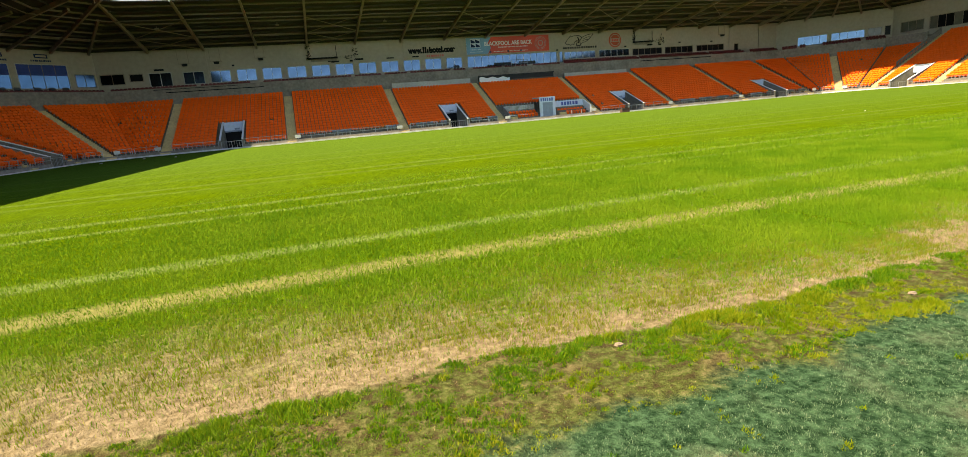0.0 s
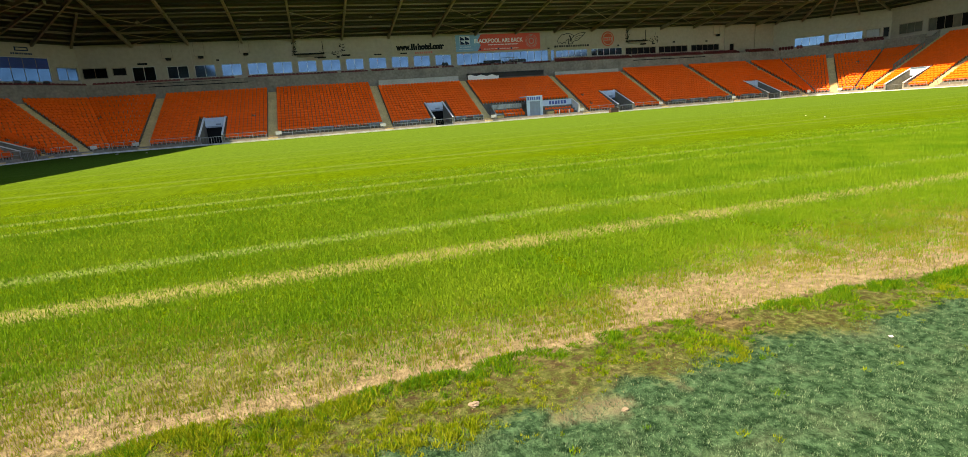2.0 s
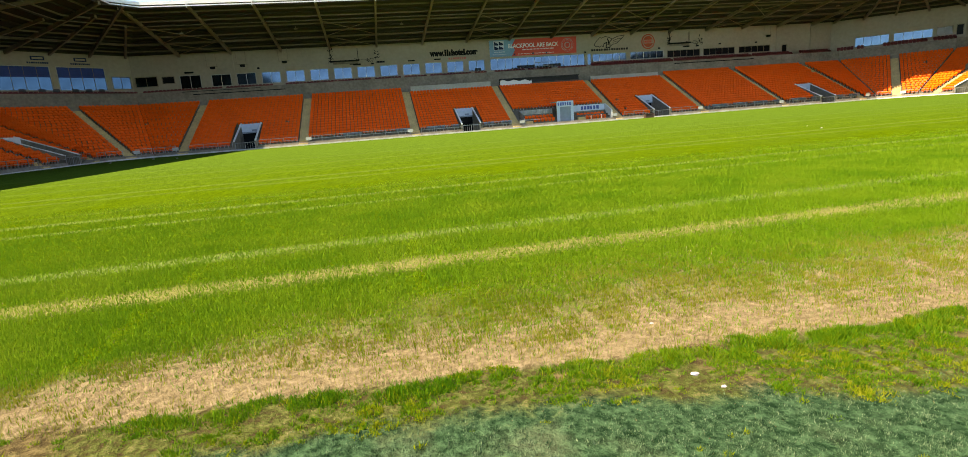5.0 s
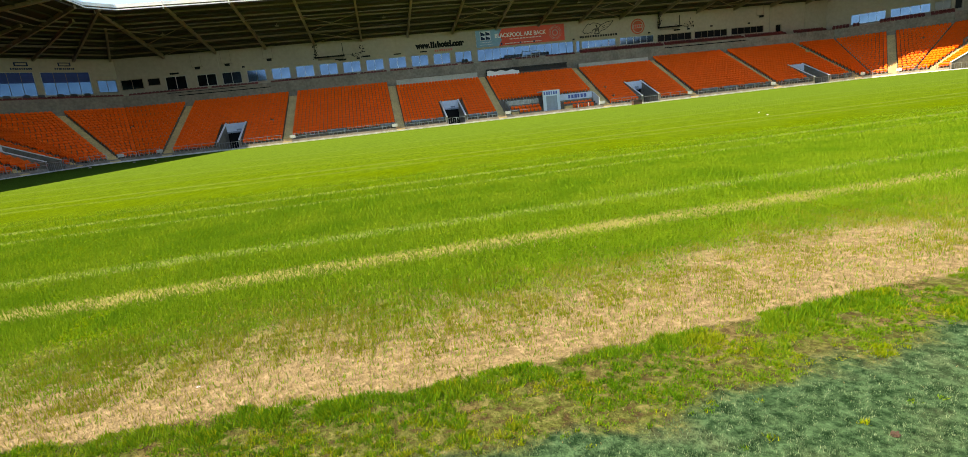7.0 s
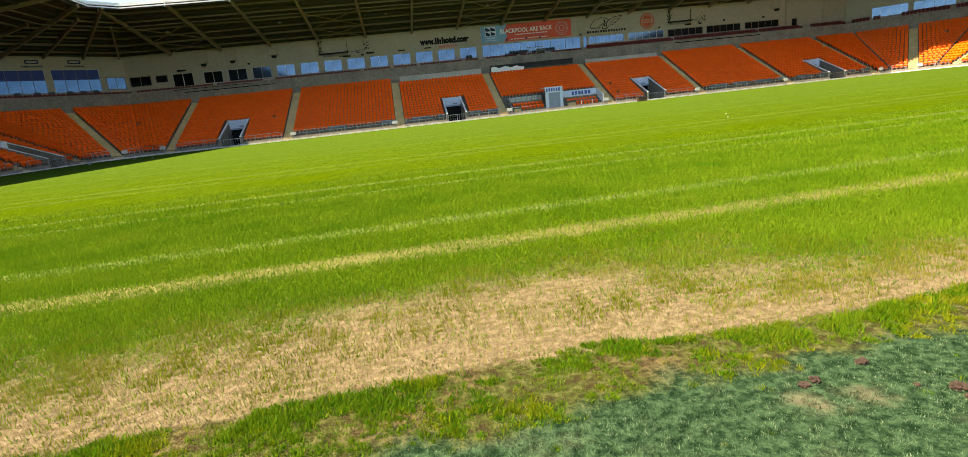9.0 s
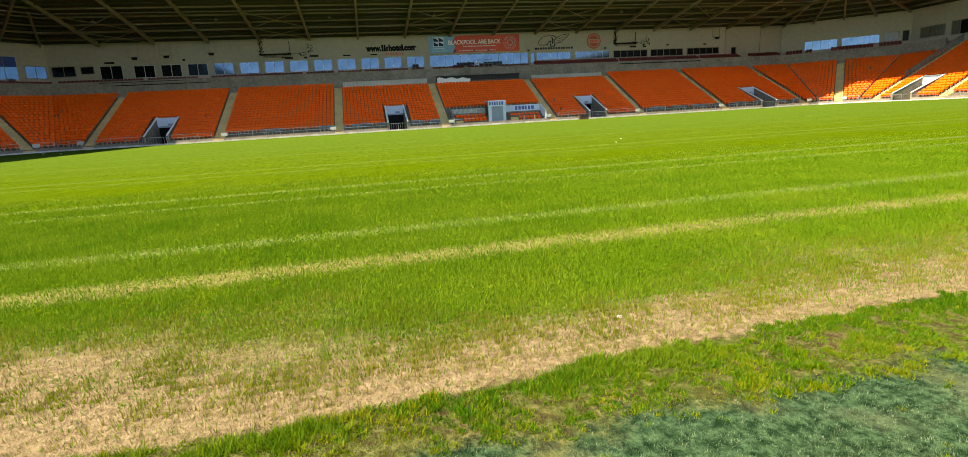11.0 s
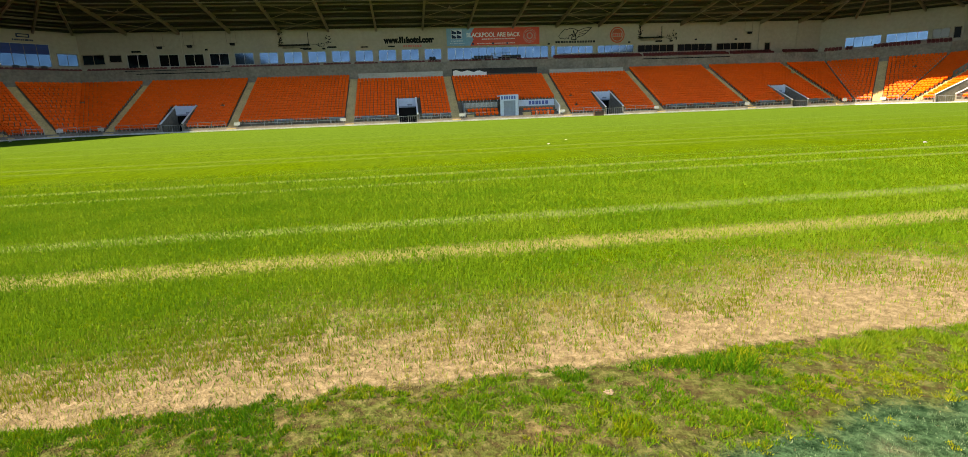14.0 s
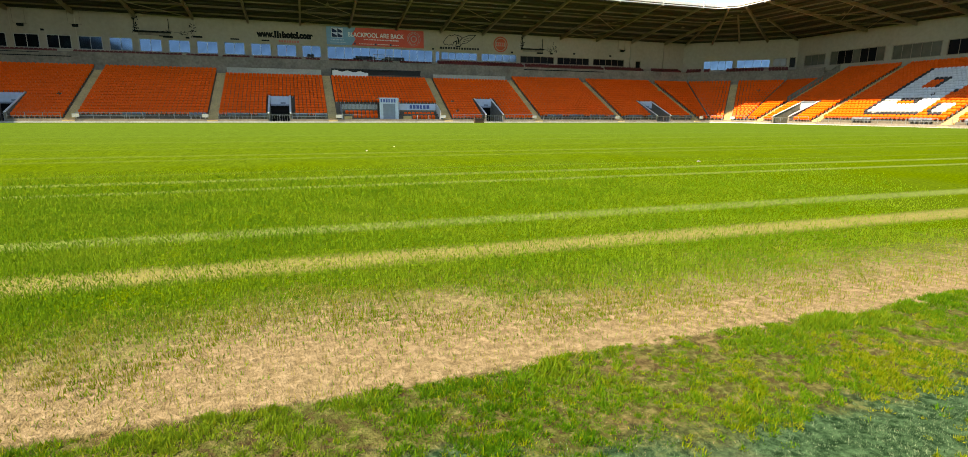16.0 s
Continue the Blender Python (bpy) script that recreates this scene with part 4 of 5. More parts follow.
part("roof_slab", Shape().hexa(((20.1, Y0 + 0.5, 2.9), (22.5, Y0 + 0.5, 2.9), (22.9, Y0 + 3, 2.9), (20.1, Y0 + 3, 2.9), (20.1, Y0 + 0.5, 3.04), (22.5, Y0 + 0.5, 3.04), (22.9, Y0 + 3, 3.04), (20.1, Y0 + 3, 3.04))), M_PALE, tn)
for k in range(4):
    part("print", Shape().box(22.66 + 0.06 * k, 22.69 + 0.06 * k, Y0 + 0.5 + 0.25 * k, Y0 + 0.6 + 0.25 * k, 0.2 + 0.45 * k, 0.55 + 0.45 * k), M_LETTER, tn)
crate = empty("kit_box", pose(33.8, YF - 0.75, -0.28))
tagged(crate, "dark brown box standing beside the pitch", "box")
brown = material("dark_brown_board", (0.06, 0.03, 0.02), 0.7, grain=6)
part("body", Shape().box(-0.65, 0.65, -0.3, 0.3, 0, 0.55), brown, crate)
part("lid", Shape().box(-0.68, 0.68, -0.33, 0.33, 0.55, 0.62), brown, crate)


# ---- boards and signs on the rear wall ----
def lettering(text, x, y, z, h, w, mat, parent, bold=0.0):
    cu = bpy.data.curves.new("letters", "FONT")
    cu.body, cu.extrude, cu.offset = text, 0.012, bold
    tmp = bpy.data.objects.new("letters", cu)
    scene.collection.objects.link(tmp)
    me = bpy.data.meshes.new_from_object(tmp)
    bpy.data.objects.remove(tmp)
    xs = [v.co.x for v in me.vertices]
    ys = [v.co.y for v in me.vertices]
    sx, sz = w / (max(xs) - min(xs)), h / (max(ys) - min(ys))
    x_low, y_low = min(xs), min(ys)
    for v in me.vertices:
        v.co = ((v.co.x - x_low) * sx, -v.co.z, (v.co.y - y_low) * sz)
    me.materials.clear()
    me.materials.append(mat)
    ob = part("lettering", me, None, parent)
    ob.matrix_basis = pose(x, y, z)
    return ob


def ring(x, y, z, r, w, mat, parent, name="ring", n=40):
    sh = Shape()
    pts = []
    for rr in (r, r - w):
        for dy in (0, -0.03):
            pts += [(x + rr * math.cos(6.28318 * k / n), y + dy, z + rr * math.sin(6.28318 * k / n)) for k in range(n)]
    f = []
    for k in range(n):
        j = (k + 1) % n
        f += [(n + k, n + j, 3 * n + j, 3 * n + k), (k, n + k, n + j, j)[::-1], (2 * n + k, 3 * n + k, 3 * n + j, 2 * n + j)]
    sh.poly(pts, f)
    return part(name, sh, mat, parent)


YW = YF + D_WALL
ad = empty("banner", pose(0, 0, 0))
tagged(ad, "long blue and orange-red banner with white lettering on the wall", "banner")
part("backing", Shape().box(14.49, 29.89, YW - 0.1, YW - 0.02, 11.44, 14.12), M_WHITE, ad)
n = 10
part("blue_panel", Shape().poly([(14.48, YW - 0.13, 11.43), (18.3, YW - 0.13, 11.43), (18.9, YW - 0.13, 12.4), (18.4, YW - 0.13, 13.2), (19.0, YW - 0.13, 14.13), (14.48, YW - 0.13, 14.13)], [(0, 1, 2, 3, 4, 5)]), M_BLUE_AD, ad, "sky blue banner end")
part("red_panel", Shape().poly([(18.3, YW - 0.13, 11.43), (29.9, YW - 0.13, 11.43), (29.9, YW - 0.13, 14.13), (19.0, YW - 0.13, 14.13), (18.4, YW - 0.13, 13.2), (18.9, YW - 0.13, 12.4)], [(0, 1, 2, 3, 4, 5)]), M_ORANGE_AD, ad, "orange-red banner")
lettering("BLACKPOOL ARE BACK", 17.75, YW - 0.16, 12.72, 0.70, 8.9, M_WHITE, ad, 0.02)
bars_text(ad, 20.2, YW - 0.135, 12.32, 5.6, 0.16, 22, M_WHITE, 5)
bars_text(ad, 19.4, YW - 0.135, 11.66, 6.4, 0.12, 26, M_WHITE, 9)
for x in (18.6, 21.9, 24.3):
    part("mark", Shape().box(x, x + 0.3, YW - 0.15, YW - 0.135, 11.55, 11.85), M_NAVY, ad)
bars_text(ad, 15.2, YW - 0.135, 12.1, 1.9, 0.16, 9, M_PALE, 12)
bars_text(ad, 15.0, YW - 0.135, 11.75, 2.4, 0.1, 12, M_PALE, 14)
part("logo_square", Shape().box(15.2, 17.0, YW - 0.142, YW - 0.132, 12.5, 13.95), M_PALE, ad)
for i in range(2):
    for j in range(2):
        x, z = 15.3 + 0.85 * i, 12.57 + 0.69 * j
        part("logo_piece", Shape().poly([(x, YW - 0.15, z), (x + 0.75, YW - 0.15, z), (x + 0.75, YW - 0.15, z + 0.25), (x, YW - 0.15, z + 0.62)], [(0, 1, 2, 3)]), M_NAVY, ad)
ring(28.25, YW - 0.135, 12.8, 1.10, 0.05, M_LEDGE, ad, "emblem_ring")
for k in range(22):
    a = 6.28318 * k / 22
    part("print", Shape().box(28.25 + 0.85 * math.cos(a) - 0.05, 28.25 + 0.85 * math.cos(a) + 0.05, YW - 0.145, YW - 0.133, 12.8 + 0.85 * math.sin(a) - 0.08, 12.8 + 0.85 * math.sin(a) + 0.08), M_LEDGE, ad)
ring(28.25, YW - 0.135, 12.8, 0.52, 0.14, M_LEDGE, ad, "emblem_disc", 12)

us = empty("wall_sign", pose(0, 0, 0))
tagged(us, "black web address lettering on a cream wall panel", "sign")
part("panel", Shape().box(3.6, 13.9, YW - 0.08, YW, 11.3, 14.0), M_WALL, us, "cream sign panel")
lettering("www.", 4.35, YW - 0.1, 12.02, 0.76, 2.45, M_BLACK, us, 0.075)
for k in range(3):
    part("print", Shape().box(6.84 + 0.36 * k, 7.14 + 0.36 * k, YW - 0.105, YW - 0.09, 12.02, 13.05 if k < 2 else 12.74), M_BLACK, us)
lettering("hotel.com", 7.95, YW - 0.1, 12.02, 1.02, 4.5, M_BLACK, us, 0.085)
bars_text(us, 7.4, YW - 0.085, 11.42, 3.0, 0.32, 8, M_RED, 21)
for x, w in ((5.0, 1.1), (0.7, 1.2)):
    tagged(part("wall_plate", Shape().box(x, x + w, YW - 0.14, YW - 0.08, 11.5, 11.68), M_BLACK), "small dark plate on the wall", "plate")

lg = empty("wall_sign", pose(0, 0, 0))
tagged(lg, "black line emblem of a winged horse on cream wall", "sign")
part("panel", Shape().box(31.0, 40.2, YW - 0.08, YW, 11.25, 14.1), M_WALL, lg, "cream sign panel")


def stroke(pts, w, parent):
    sh = Shape()
    for p, q in zip(pts, pts[1:]):
        sh.bar((p[0], YW - 0.1, p[1]), (q[0], YW - 0.1, q[1]), 0.03, w)
    part("stroke", sh, M_BLACK, parent)


stroke([(33.2, 12.55), (33.5, 12.2), (33.9, 12.3), (34.2, 12.1), (34.6, 12.35), (34.9, 12.15), (35.0, 12.6)], 0.09, lg)
stroke([(33.2, 12.55), (33.7, 13.2), (34.3, 13.75), (34.6, 13.6), (35.2, 13.85), (36.0, 13.7), (36.6, 13.4)], 0.09, lg)
stroke([(35.0, 12.6), (35.6, 12.9), (35.4, 12.0), (36.2, 12.0), (36.1, 12.9), (36.6, 13.4)], 0.14, lg)
stroke([(36.6, 13.4), (37.6, 13.8), (38.9, 13.95), (38.4, 13.4), (37.9, 13.0), (37.3, 12.6), (36.6, 12.5), (36.3, 12.2)], 0.09, lg)
stroke([(36.8, 13.1), (37.8, 13.45), (38.4, 13.4)], 0.07, lg)
stroke([(36.7, 12.8), (37.4, 13.0), (37.9, 13.0)], 0.07, lg)
stroke([(35.7, 13.5), (35.9, 13.0), (35.8, 12.4)], 0.2, lg)
bars_text(lg, 32.6, YW - 0.085, 11.5, 7.0, 0.34, 15, M_BLACK, 30)

rd = empty("wall_sign", pose(0, 0, 0))
tagged(rd, "round orange and cream emblem on the wall", "sign")
ring(43.45, YW - 0.02, 12.65, 1.3, 1.28, material("orange_print", (0.45, 0.06, 0.012), 0.6, grain=3, bump=0), rd, "disc")
ring(43.45, YW - 0.06, 12.65, 1.08, 0.12, M_WALL, rd)
part("band", Shape().box(42.6, 44.3, YW - 0.1, YW - 0.06, 12.35, 12.95), M_WALL, rd, "cream band")
bars_text(rd, 42.7, YW - 0.1, 12.45, 1.5, 0.4, 4, M_ORANGE_AD, 40)
for k, (u, z) in enumerate(((1.7, 13.4), (6.6, 13.4))):
    sg = empty("wall_sign", SEGS["corner_l"][0] @ pose(u - 1.2, D_WALL, z))
    tagged(sg, "small dark sign over a lounge window", "sign", "lounge signs")
    part("plate", Shape().box(0, 1.5, -0.05, 0, 0, 0.5), M_NAVY, sg)
    part("print", Shape().box(0.15, 1.35, -0.06, -0.05, 0.12, 0.38), M_WALL, sg)
    bars_text(sg, -0.5, -0.01, -0.45, 2.4, 0.22, 10, M_NAVY, 50 + k)


# ---- gantries, cameras, boxes and pipes on the wall ----
def gantry(x0, x1):
    gtop = empty("wall_gantry", pose(0, 0, 0))
    tagged(gtop, "dark rusty steel gantry with brackets and loose cables", "gantry", "wall gantries")
    w = x1 - x0
    part("deck", Shape().box(x0, x0 + w * 0.6, YW - 1.1, YW - 0.1, 11.95, 12.1), M_BLACK, gtop, "dark deck")
    for x in (x0 + 0.1, x0 + w * 0.58):
        part("hanger", Shape().bar((x, YW - 0.6, 12.0), (x, YW - 0.6, 13.9), 0.08), M_BLACK, gtop)
    for k in range(46):
        side = vary(k * 1.9 + x0)
        c = x0 + (0.25 if side < 0.4 else w * 0.96 if side < 0.75 else w * 0.55 if side < 0.88 else w * 0.8)
        z = (12.1 if side < 0.4 else 11.5) + (1.9 if side < 0.75 else 0.9) * vary(k * 2.3 + x0)
        p = c + (vary(k * 4.7 + x0) - 0.5) * 0.7
        part("bracket", Shape().bar((p, YW - 0.22, z), (p + (vary(k * 5.1) - 0.5) * 0.5, YW - 0.14, z + (vary(k * 7.7) - 0.5) * 0.6), 0.05 + 0.06 * vary(k * 3.3)), M_BLACK, gtop)
    part("underside", Shape().box(x0 + 0.4, x0 + w * 0.58, YW - 0.35, YW - 0.1, 11.62, 11.95), M_PARAPET, gtop, "grey panel under the deck")
    for p, q in ((0.46, 0.62), (0.84, 0.90)):
        part("box", Shape().box(x0 + w * p, x0 + w * q, YW - 0.3, YW, 11.36, 11.58), M_BLACK, gtop)
    for k in range(5):
        sh = Shape()
        p, q = x0 + w * (0.5 + 0.45 * vary(k * 3.1)), x0 + w * (0.55 + 0.43 * vary(k * 9.7 + 1))
        pts = [(p + (q - p) * i / 6, YW - 0.15, 12.4 - 0.7 * vary(k) - 0.3 * math.sin(math.pi * i / 6)) for i in range(7)]
        for a, c in zip(pts, pts[1:]):
            sh.bar(a, c, 0.035)
        part("cable", sh, M_BLACK, gtop)


gantry(-11.6, -4.0)
gantry(47.2, 54.0)
for x, z in ((-19.3, 12.3), (-25.5, 12.1), (-29.8, 12.0), (66.5, 12.4)):
    fx = empty("floodlight", pose(x, YW, z))
    tagged(fx, "small dark floodlight on a wall bracket", "lamp", "wall floodlights")
    part("drop_pipe", Shape().tube((0, -0.5, 0.3), (0, -0.5, 2.1), 0.03), M_STEEL, fx)
    part("drop_pipe", Shape().tube((1.4, -0.5, 0.2), (1.4, -0.5, 2.1), 0.03), M_STEEL, fx)
    part("arm", Shape().bar((0, -0.5, 0.25), (1.6, -0.5, 0.25), 0.07), M_STEEL, fx)
    part("wall_bracket", Shape().bar((0.8, -0.6, 0.2), (0.8, 0.04, 0.2), 0.08), M_STEEL, fx)
    part("lamp_head", Shape().hexa(((0.5, -0.8, -0.1), (1.2, -0.8, -0.1), (1.1, -0.4, -0.1), (0.6, -0.4, -0.1), (0.45, -0.8, 0.25), (1.25, -0.8, 0.25), (1.15, -0.4, 0.3), (0.55, -0.4, 0.3))), M_BLACK, fx)
for k, (x, z) in enumerate(((-33.2, 11.5), (-8.6, 11.5), (-4.3, 11.55), (-22.7, 11.6), (31.3, 11.3), (57.5, 11.5), (45.4, 11.3), (65.0, 11.4))):
    tagged(part("junction_box", Shape().box(x, x + 0.35 + 0.9 * (k < 3), YW - 0.18, YW, z, z + 0.24), M_BLACK), "small dark box fixed to the wall", "box", "wall boxes")

# ---- litter and stones on the ground ----
PAPER = material("crumpled_paper", (0.36, 0.33, 0.34), 0.8, grain=40, var=0.1, bump=0.3)
CLOD = material("brown_clod", (0.042, 0.022, 0.013), 0.95, grain=40, var=0.3, bump=0.6)
STONE = material("pale_stone", (0.19, 0.14, 0.095), 0.9, grain=30, var=0.2, bump=0.3)


def lump(name, x, y, r, mat, label, cat, flat=0.6, seed=1):
    bm = bmesh.new()
    bmesh.ops.create_icosphere(bm, subdivisions=3, radius=r)
    for v in bm.verts:
        k = 1 + 0.45 * noise.noise(v.co * (1.6 / r) + Vector((seed * 3.1, seed, 0))) + 0.5 * noise.noise(v.co * (4.5 / r) + Vector((seed, 0, 7)))
        v.co = Vector((v.co.x * k * 1.25, v.co.y * k, v.co.z * k * flat))
    me = bpy.data.meshes.new(name)
    bm.to_mesh(me)
    bm.free()
    me.materials.append(mat)
    tagged(part(name, me, None, None, "", pose(x, y, ground_z(y) + r * flat * 0.5)), label, cat)


for k, (x, y, r) in enumerate(LITTER):
    lump("paper_scrap", x, y, r, PAPER, "crumpled white scrap of paper on the grass", "litter", 0.5, k)
for k, (x, y, r) in enumerate(CLODS):
    lump("soil_clod", x, y, r, CLOD, "brown clod of soil on the green strip", "clod", 0.75, k + 20)
for k, (x, y, r) in enumerate(STONES):
    lump("stone", x, y, r, STONE, "small pale stone lying in the grass", "stone", 0.6, k + 40)

# ---- living grass, straw and artificial pile along the walk ----
rng = np.random.default_rng(7)


def field(x, y, scale, seed):
    """Smooth value noise from 0 to 1 over the ground."""
    g = np.random.default_rng(seed).random((128, 128))
    u, v = x * scale + 500, y * scale + 500
    i, j = np.floor(u).astype(int), np.floor(v).astype(int)
    f, h = u - i, v - j
    f, h = f * f * (3 - 2 * f), h * h * (3 - 2 * h)
    i, j, k, l = i % 128, j % 128, (i + 1) % 128, (j + 1) % 128
    return (g[i, j] * (1 - f) + g[k, j] * f) * (1 - h) + (g[i, l] * (1 - f) + g[k, l] * f) * h


def fbm(x, y, scale, seed):
    return 0.55 * field(x, y, scale, seed) + 0.3 * field(x, y, scale * 2.1, seed + 1) + 0.15 * field(x, y, scale * 4.3, seed + 2)


def blade_mesh(name, x, y, h, w, lean, mat, label, category):
    n = len(x)
    a = rng.random(n) * 6.2832
    c, s = np.cos(a) * w / 2, np.sin(a) * w / 2
    b = rng.random(n) * 6.2832
    z = np.zeros(n)
    co = np.empty((n, 3, 3), np.float32)
    co[:, 0] = np.stack((x - c, y - s, z - 0.004), 1)
    co[:, 1] = np.stack((x + c, y + s, z - 0.004), 1)
    co[:, 2] = np.stack((x + np.cos(b) * lean * h, y + np.sin(b) * lean * h, h * np.sqrt(np.maximum(0.05, 1 - np.minimum(lean, 0.97) ** 2))), 1)
    me = bpy.data.meshes.new(name)
    me.vertices.add(3 * n)
    me.vertices.foreach_set("co", co.ravel())
    me.loops.add(3 * n)
    me.loops.foreach_set("vertex_index", np.arange(3 * n, dtype=np.int32))
    me.polygons.add(n)
    me.polygons.foreach_set("loop_start", np.arange(0, 3 * n, 3, dtype=np.int32))
    me.update(calc_edges=True)
    me.materials.append(mat)
    tagged(new(name, me), label, category, kind="stuff")


def blade_material(name, cols, rough=0.6, trans=0.35, patch=1.2):
    """Leaf blades: three tones mixed blade by blade and patch by patch, light passing through."""
    m = bpy.data.materials.new(name)
    m.use_nodes = True
    nt = m.node_tree
    n, l = nt.nodes, nt.links
    out = n["Material Output"]
    n.remove(n["Principled BSDF"])
    geo, tc, tex = n.new("ShaderNodeNewGeometry"), n.new("ShaderNodeTexCoord"), n.new("ShaderNodeTexNoise")
    tex.inputs["Scale"].default_value, tex.inputs["Detail"].default_value = patch, 4
    l.new(tc.outputs["Object"], tex.inputs["Vector"])
    mx = n.new("ShaderNodeMath"); mx.operation = "MULTIPLY_ADD"
    mx.inputs[1].default_value = 0.55
    l.new(geo.outputs["Random Per Island"], mx.inputs[0])
    sub = n.new("ShaderNodeMath"); sub.operation = "MULTIPLY_ADD"
    sub.inputs[1].default_value, sub.inputs[2].default_value = 1.8, -0.67
    l.new(tex.outputs["Fac"], sub.inputs[0])
    l.new(sub.outputs[0], mx.inputs[2])
    r = n.new("ShaderNodeValToRGB")
    els = r.color_ramp.elements
    els.new(0.5)
    for e, p, c in zip(els, (0.1, 0.5, 0.9), cols):
        e.position, e.color = p, (*c, 1)
    l.new(mx.outputs[0], r.inputs[0])
    d, t, mix = n.new("ShaderNodeBsdfDiffuse"), n.new("ShaderNodeBsdfTranslucent"), n.new("ShaderNodeMixShader")
    mix.inputs[0].default_value = trans
    l.new(r.outputs[0], d.inputs[0]); l.new(r.outputs[0], t.inputs[0])
    l.new(d.outputs[0], mix.inputs[1]); l.new(t.outputs[0], mix.inputs[2])
    l.new(mix.outputs[0], out.inputs[0])
    return m


M_BLADE = blade_material("pitch_grass_blades", ((0.080, 0.176, 0.011), (0.115, 0.215, 0.014), (0.154, 0.240, 0.019)), patch=0.9)
M_WEED = blade_material("verge_grass_blades", ((0.030, 0.105, 0.006), (0.068, 0.160, 0.009), (0.128, 0.196, 0.016)), patch=0.9)
M_WEED_DRY = blade_material("yellowed_grass_blades", ((0.085, 0.150, 0.006), (0.152, 0.192, 0.010), (0.215, 0.228, 0.020)), patch=1.6)
M_STRAW = blade_material("straw_blades", ((0.146, 0.118, 0.058), (0.208, 0.170, 0.094), (0.266, 0.222, 0.134)), trans=0.2)
M_OLIVE = blade_material("thin_olive_blades", ((0.110, 0.155, 0.008), (0.175, 0.192, 0.016), (0.245, 0.222, 0.050)))
M_DEBRIS = blade_material("dry_debris", ((0.071, 0.050, 0.025), (0.165, 0.122, 0.060), (0.25, 0.205, 0.112)), trans=0.05, patch=4.0)
M_PILE = blade_material("artificial_pile", ((0.011, 0.034, 0.015), (0.053, 0.099, 0.050), (0.145, 0.198, 0.118)), trans=0.1, patch=32)
XA, XB = -24.0, 27.0


def scatter(n, y0, y1, x0=XA, x1=XB):
    return x0 + (x1 - x0) * rng.random(n), y0 + (y1 - y0) * rng.random(n)


def edges(x):
    wob = (fbm(x, x * 0 + 3.0, 1.7, 31) - 0.5) * 0.15 + (field(x, x * 0, 6.0, 33) - 0.5) * 0.07
    return np.interp(x, EDGE_X, EDGE_S) + wob, np.interp(x, TURF_X, EDGE_T)


def wear(x, y):
    """0 at the verge, 1 where the bare straw ends, 2 where the cover is full."""
    S, T = edges(x)
    B, O = np.interp(x, BARE_X, EDGE_B), np.interp(x, THIN_X, EDGE_O)
    q = np.clip((y - S) / np.maximum(B - S, 0.05), -1, 1) + np.clip((y - B) / (O - B), 0, 2.5)
    return q + (fbm(x, y, 0.9, 3) - 0.5) * 0.8 + (fbm(x * 0.4, y * 1.7, 1.8, 23) - 0.5) * 0.9 + (fbm(x, y, 3.2, 9) - 0.5) * 0.5, y - S


BALD = ((0.69, 4.56, 0.42), (1.88, 4.32, 0.25), (-1.0, 6.25, 0.2), (-8.07, 4.08, 0.25), (-5.74, 5.19, 0.2), (-6.05, 4.96, 0.25), (-0.88, 4.7, 0.28), (6.65, 4.78, 0.18), (9.63, 4.3, 0.3), (10.74, 4.9, 0.3))


def bald(x, y):
    out = np.ones(len(x))
    for px, py, pr in BALD:
        out = out * (1 - 0.9 * np.exp(-(((x - px) / (1.5 * pr)) ** 2 + ((y - py) / (0.7 * pr)) ** 2)))
    return out


# pitch: upright blades sown in rows, thin beside the straw margin, worn along the pale lines
n = 2100000
y = 3.4 / (1 - rng.random(n) * (1 - 3.4 / 15.0))
half = 1.1 * y + 3.0
x = -16 + (28 + 0.0) * rng.random(n) + (rng.random(n) * 2 - 1) * half * 0.75
sown = rng.random(n)
x = np.where(sown < 0.22, np.round(x / 0.085) * 0.085 + rng.normal(0, 0.018, n), x)
y = np.where(sown > 0.62, np.round(y / 0.085) * 0.085 + rng.normal(0, 0.012, n), y)
q, ds = wear(x, y)
patch = fbm(x, y, 0.55, 3)
small = fbm(x, y, 2.4, 9)
tuft = 0.45 * field(x, y, 7.0, 61) + 0.55 * field(x, y, 17.0, 62)
keep = np.interp(q, (0.1, 0.7, 1.1, 1.6, 2.15), (0.03, 0.08, 0.17, 0.42, 1.0))
keep = keep * np.clip(np.interp(q, (0.6, 2.0), (0.1, 0.75)) + (tuft - 0.30) * np.interp(q, (0.6, 2.0), (3.2, 1.2)), 0.05, 1.25) * bald(x, y)
for ly, lw, la in LINES[:4]:
    keep = keep * (1 - 0.8 * la * np.exp(-((y - ly + (small - 0.5) * 0.15) / (lw * 0.95)) ** 2))
for lx in (-6.1, 1.15, 8.5, -8.4):
    keep = keep * (1 - 0.7 * np.exp(-((x - lx - (y - 5) * 0.04) / 0.12) ** 2) * (y < 8) * (0.4 + small))
keep = keep * np.clip((15.2 - y) / 5.0, 0, 1)
ok = (rng.random(n) < keep) & (ds > 0.02)
x, y, ds, patch = x[ok], y[ok], ds[ok], patch[ok]
k = len(x)
far = np.clip((y - 3.6) / 8, 0, 1)
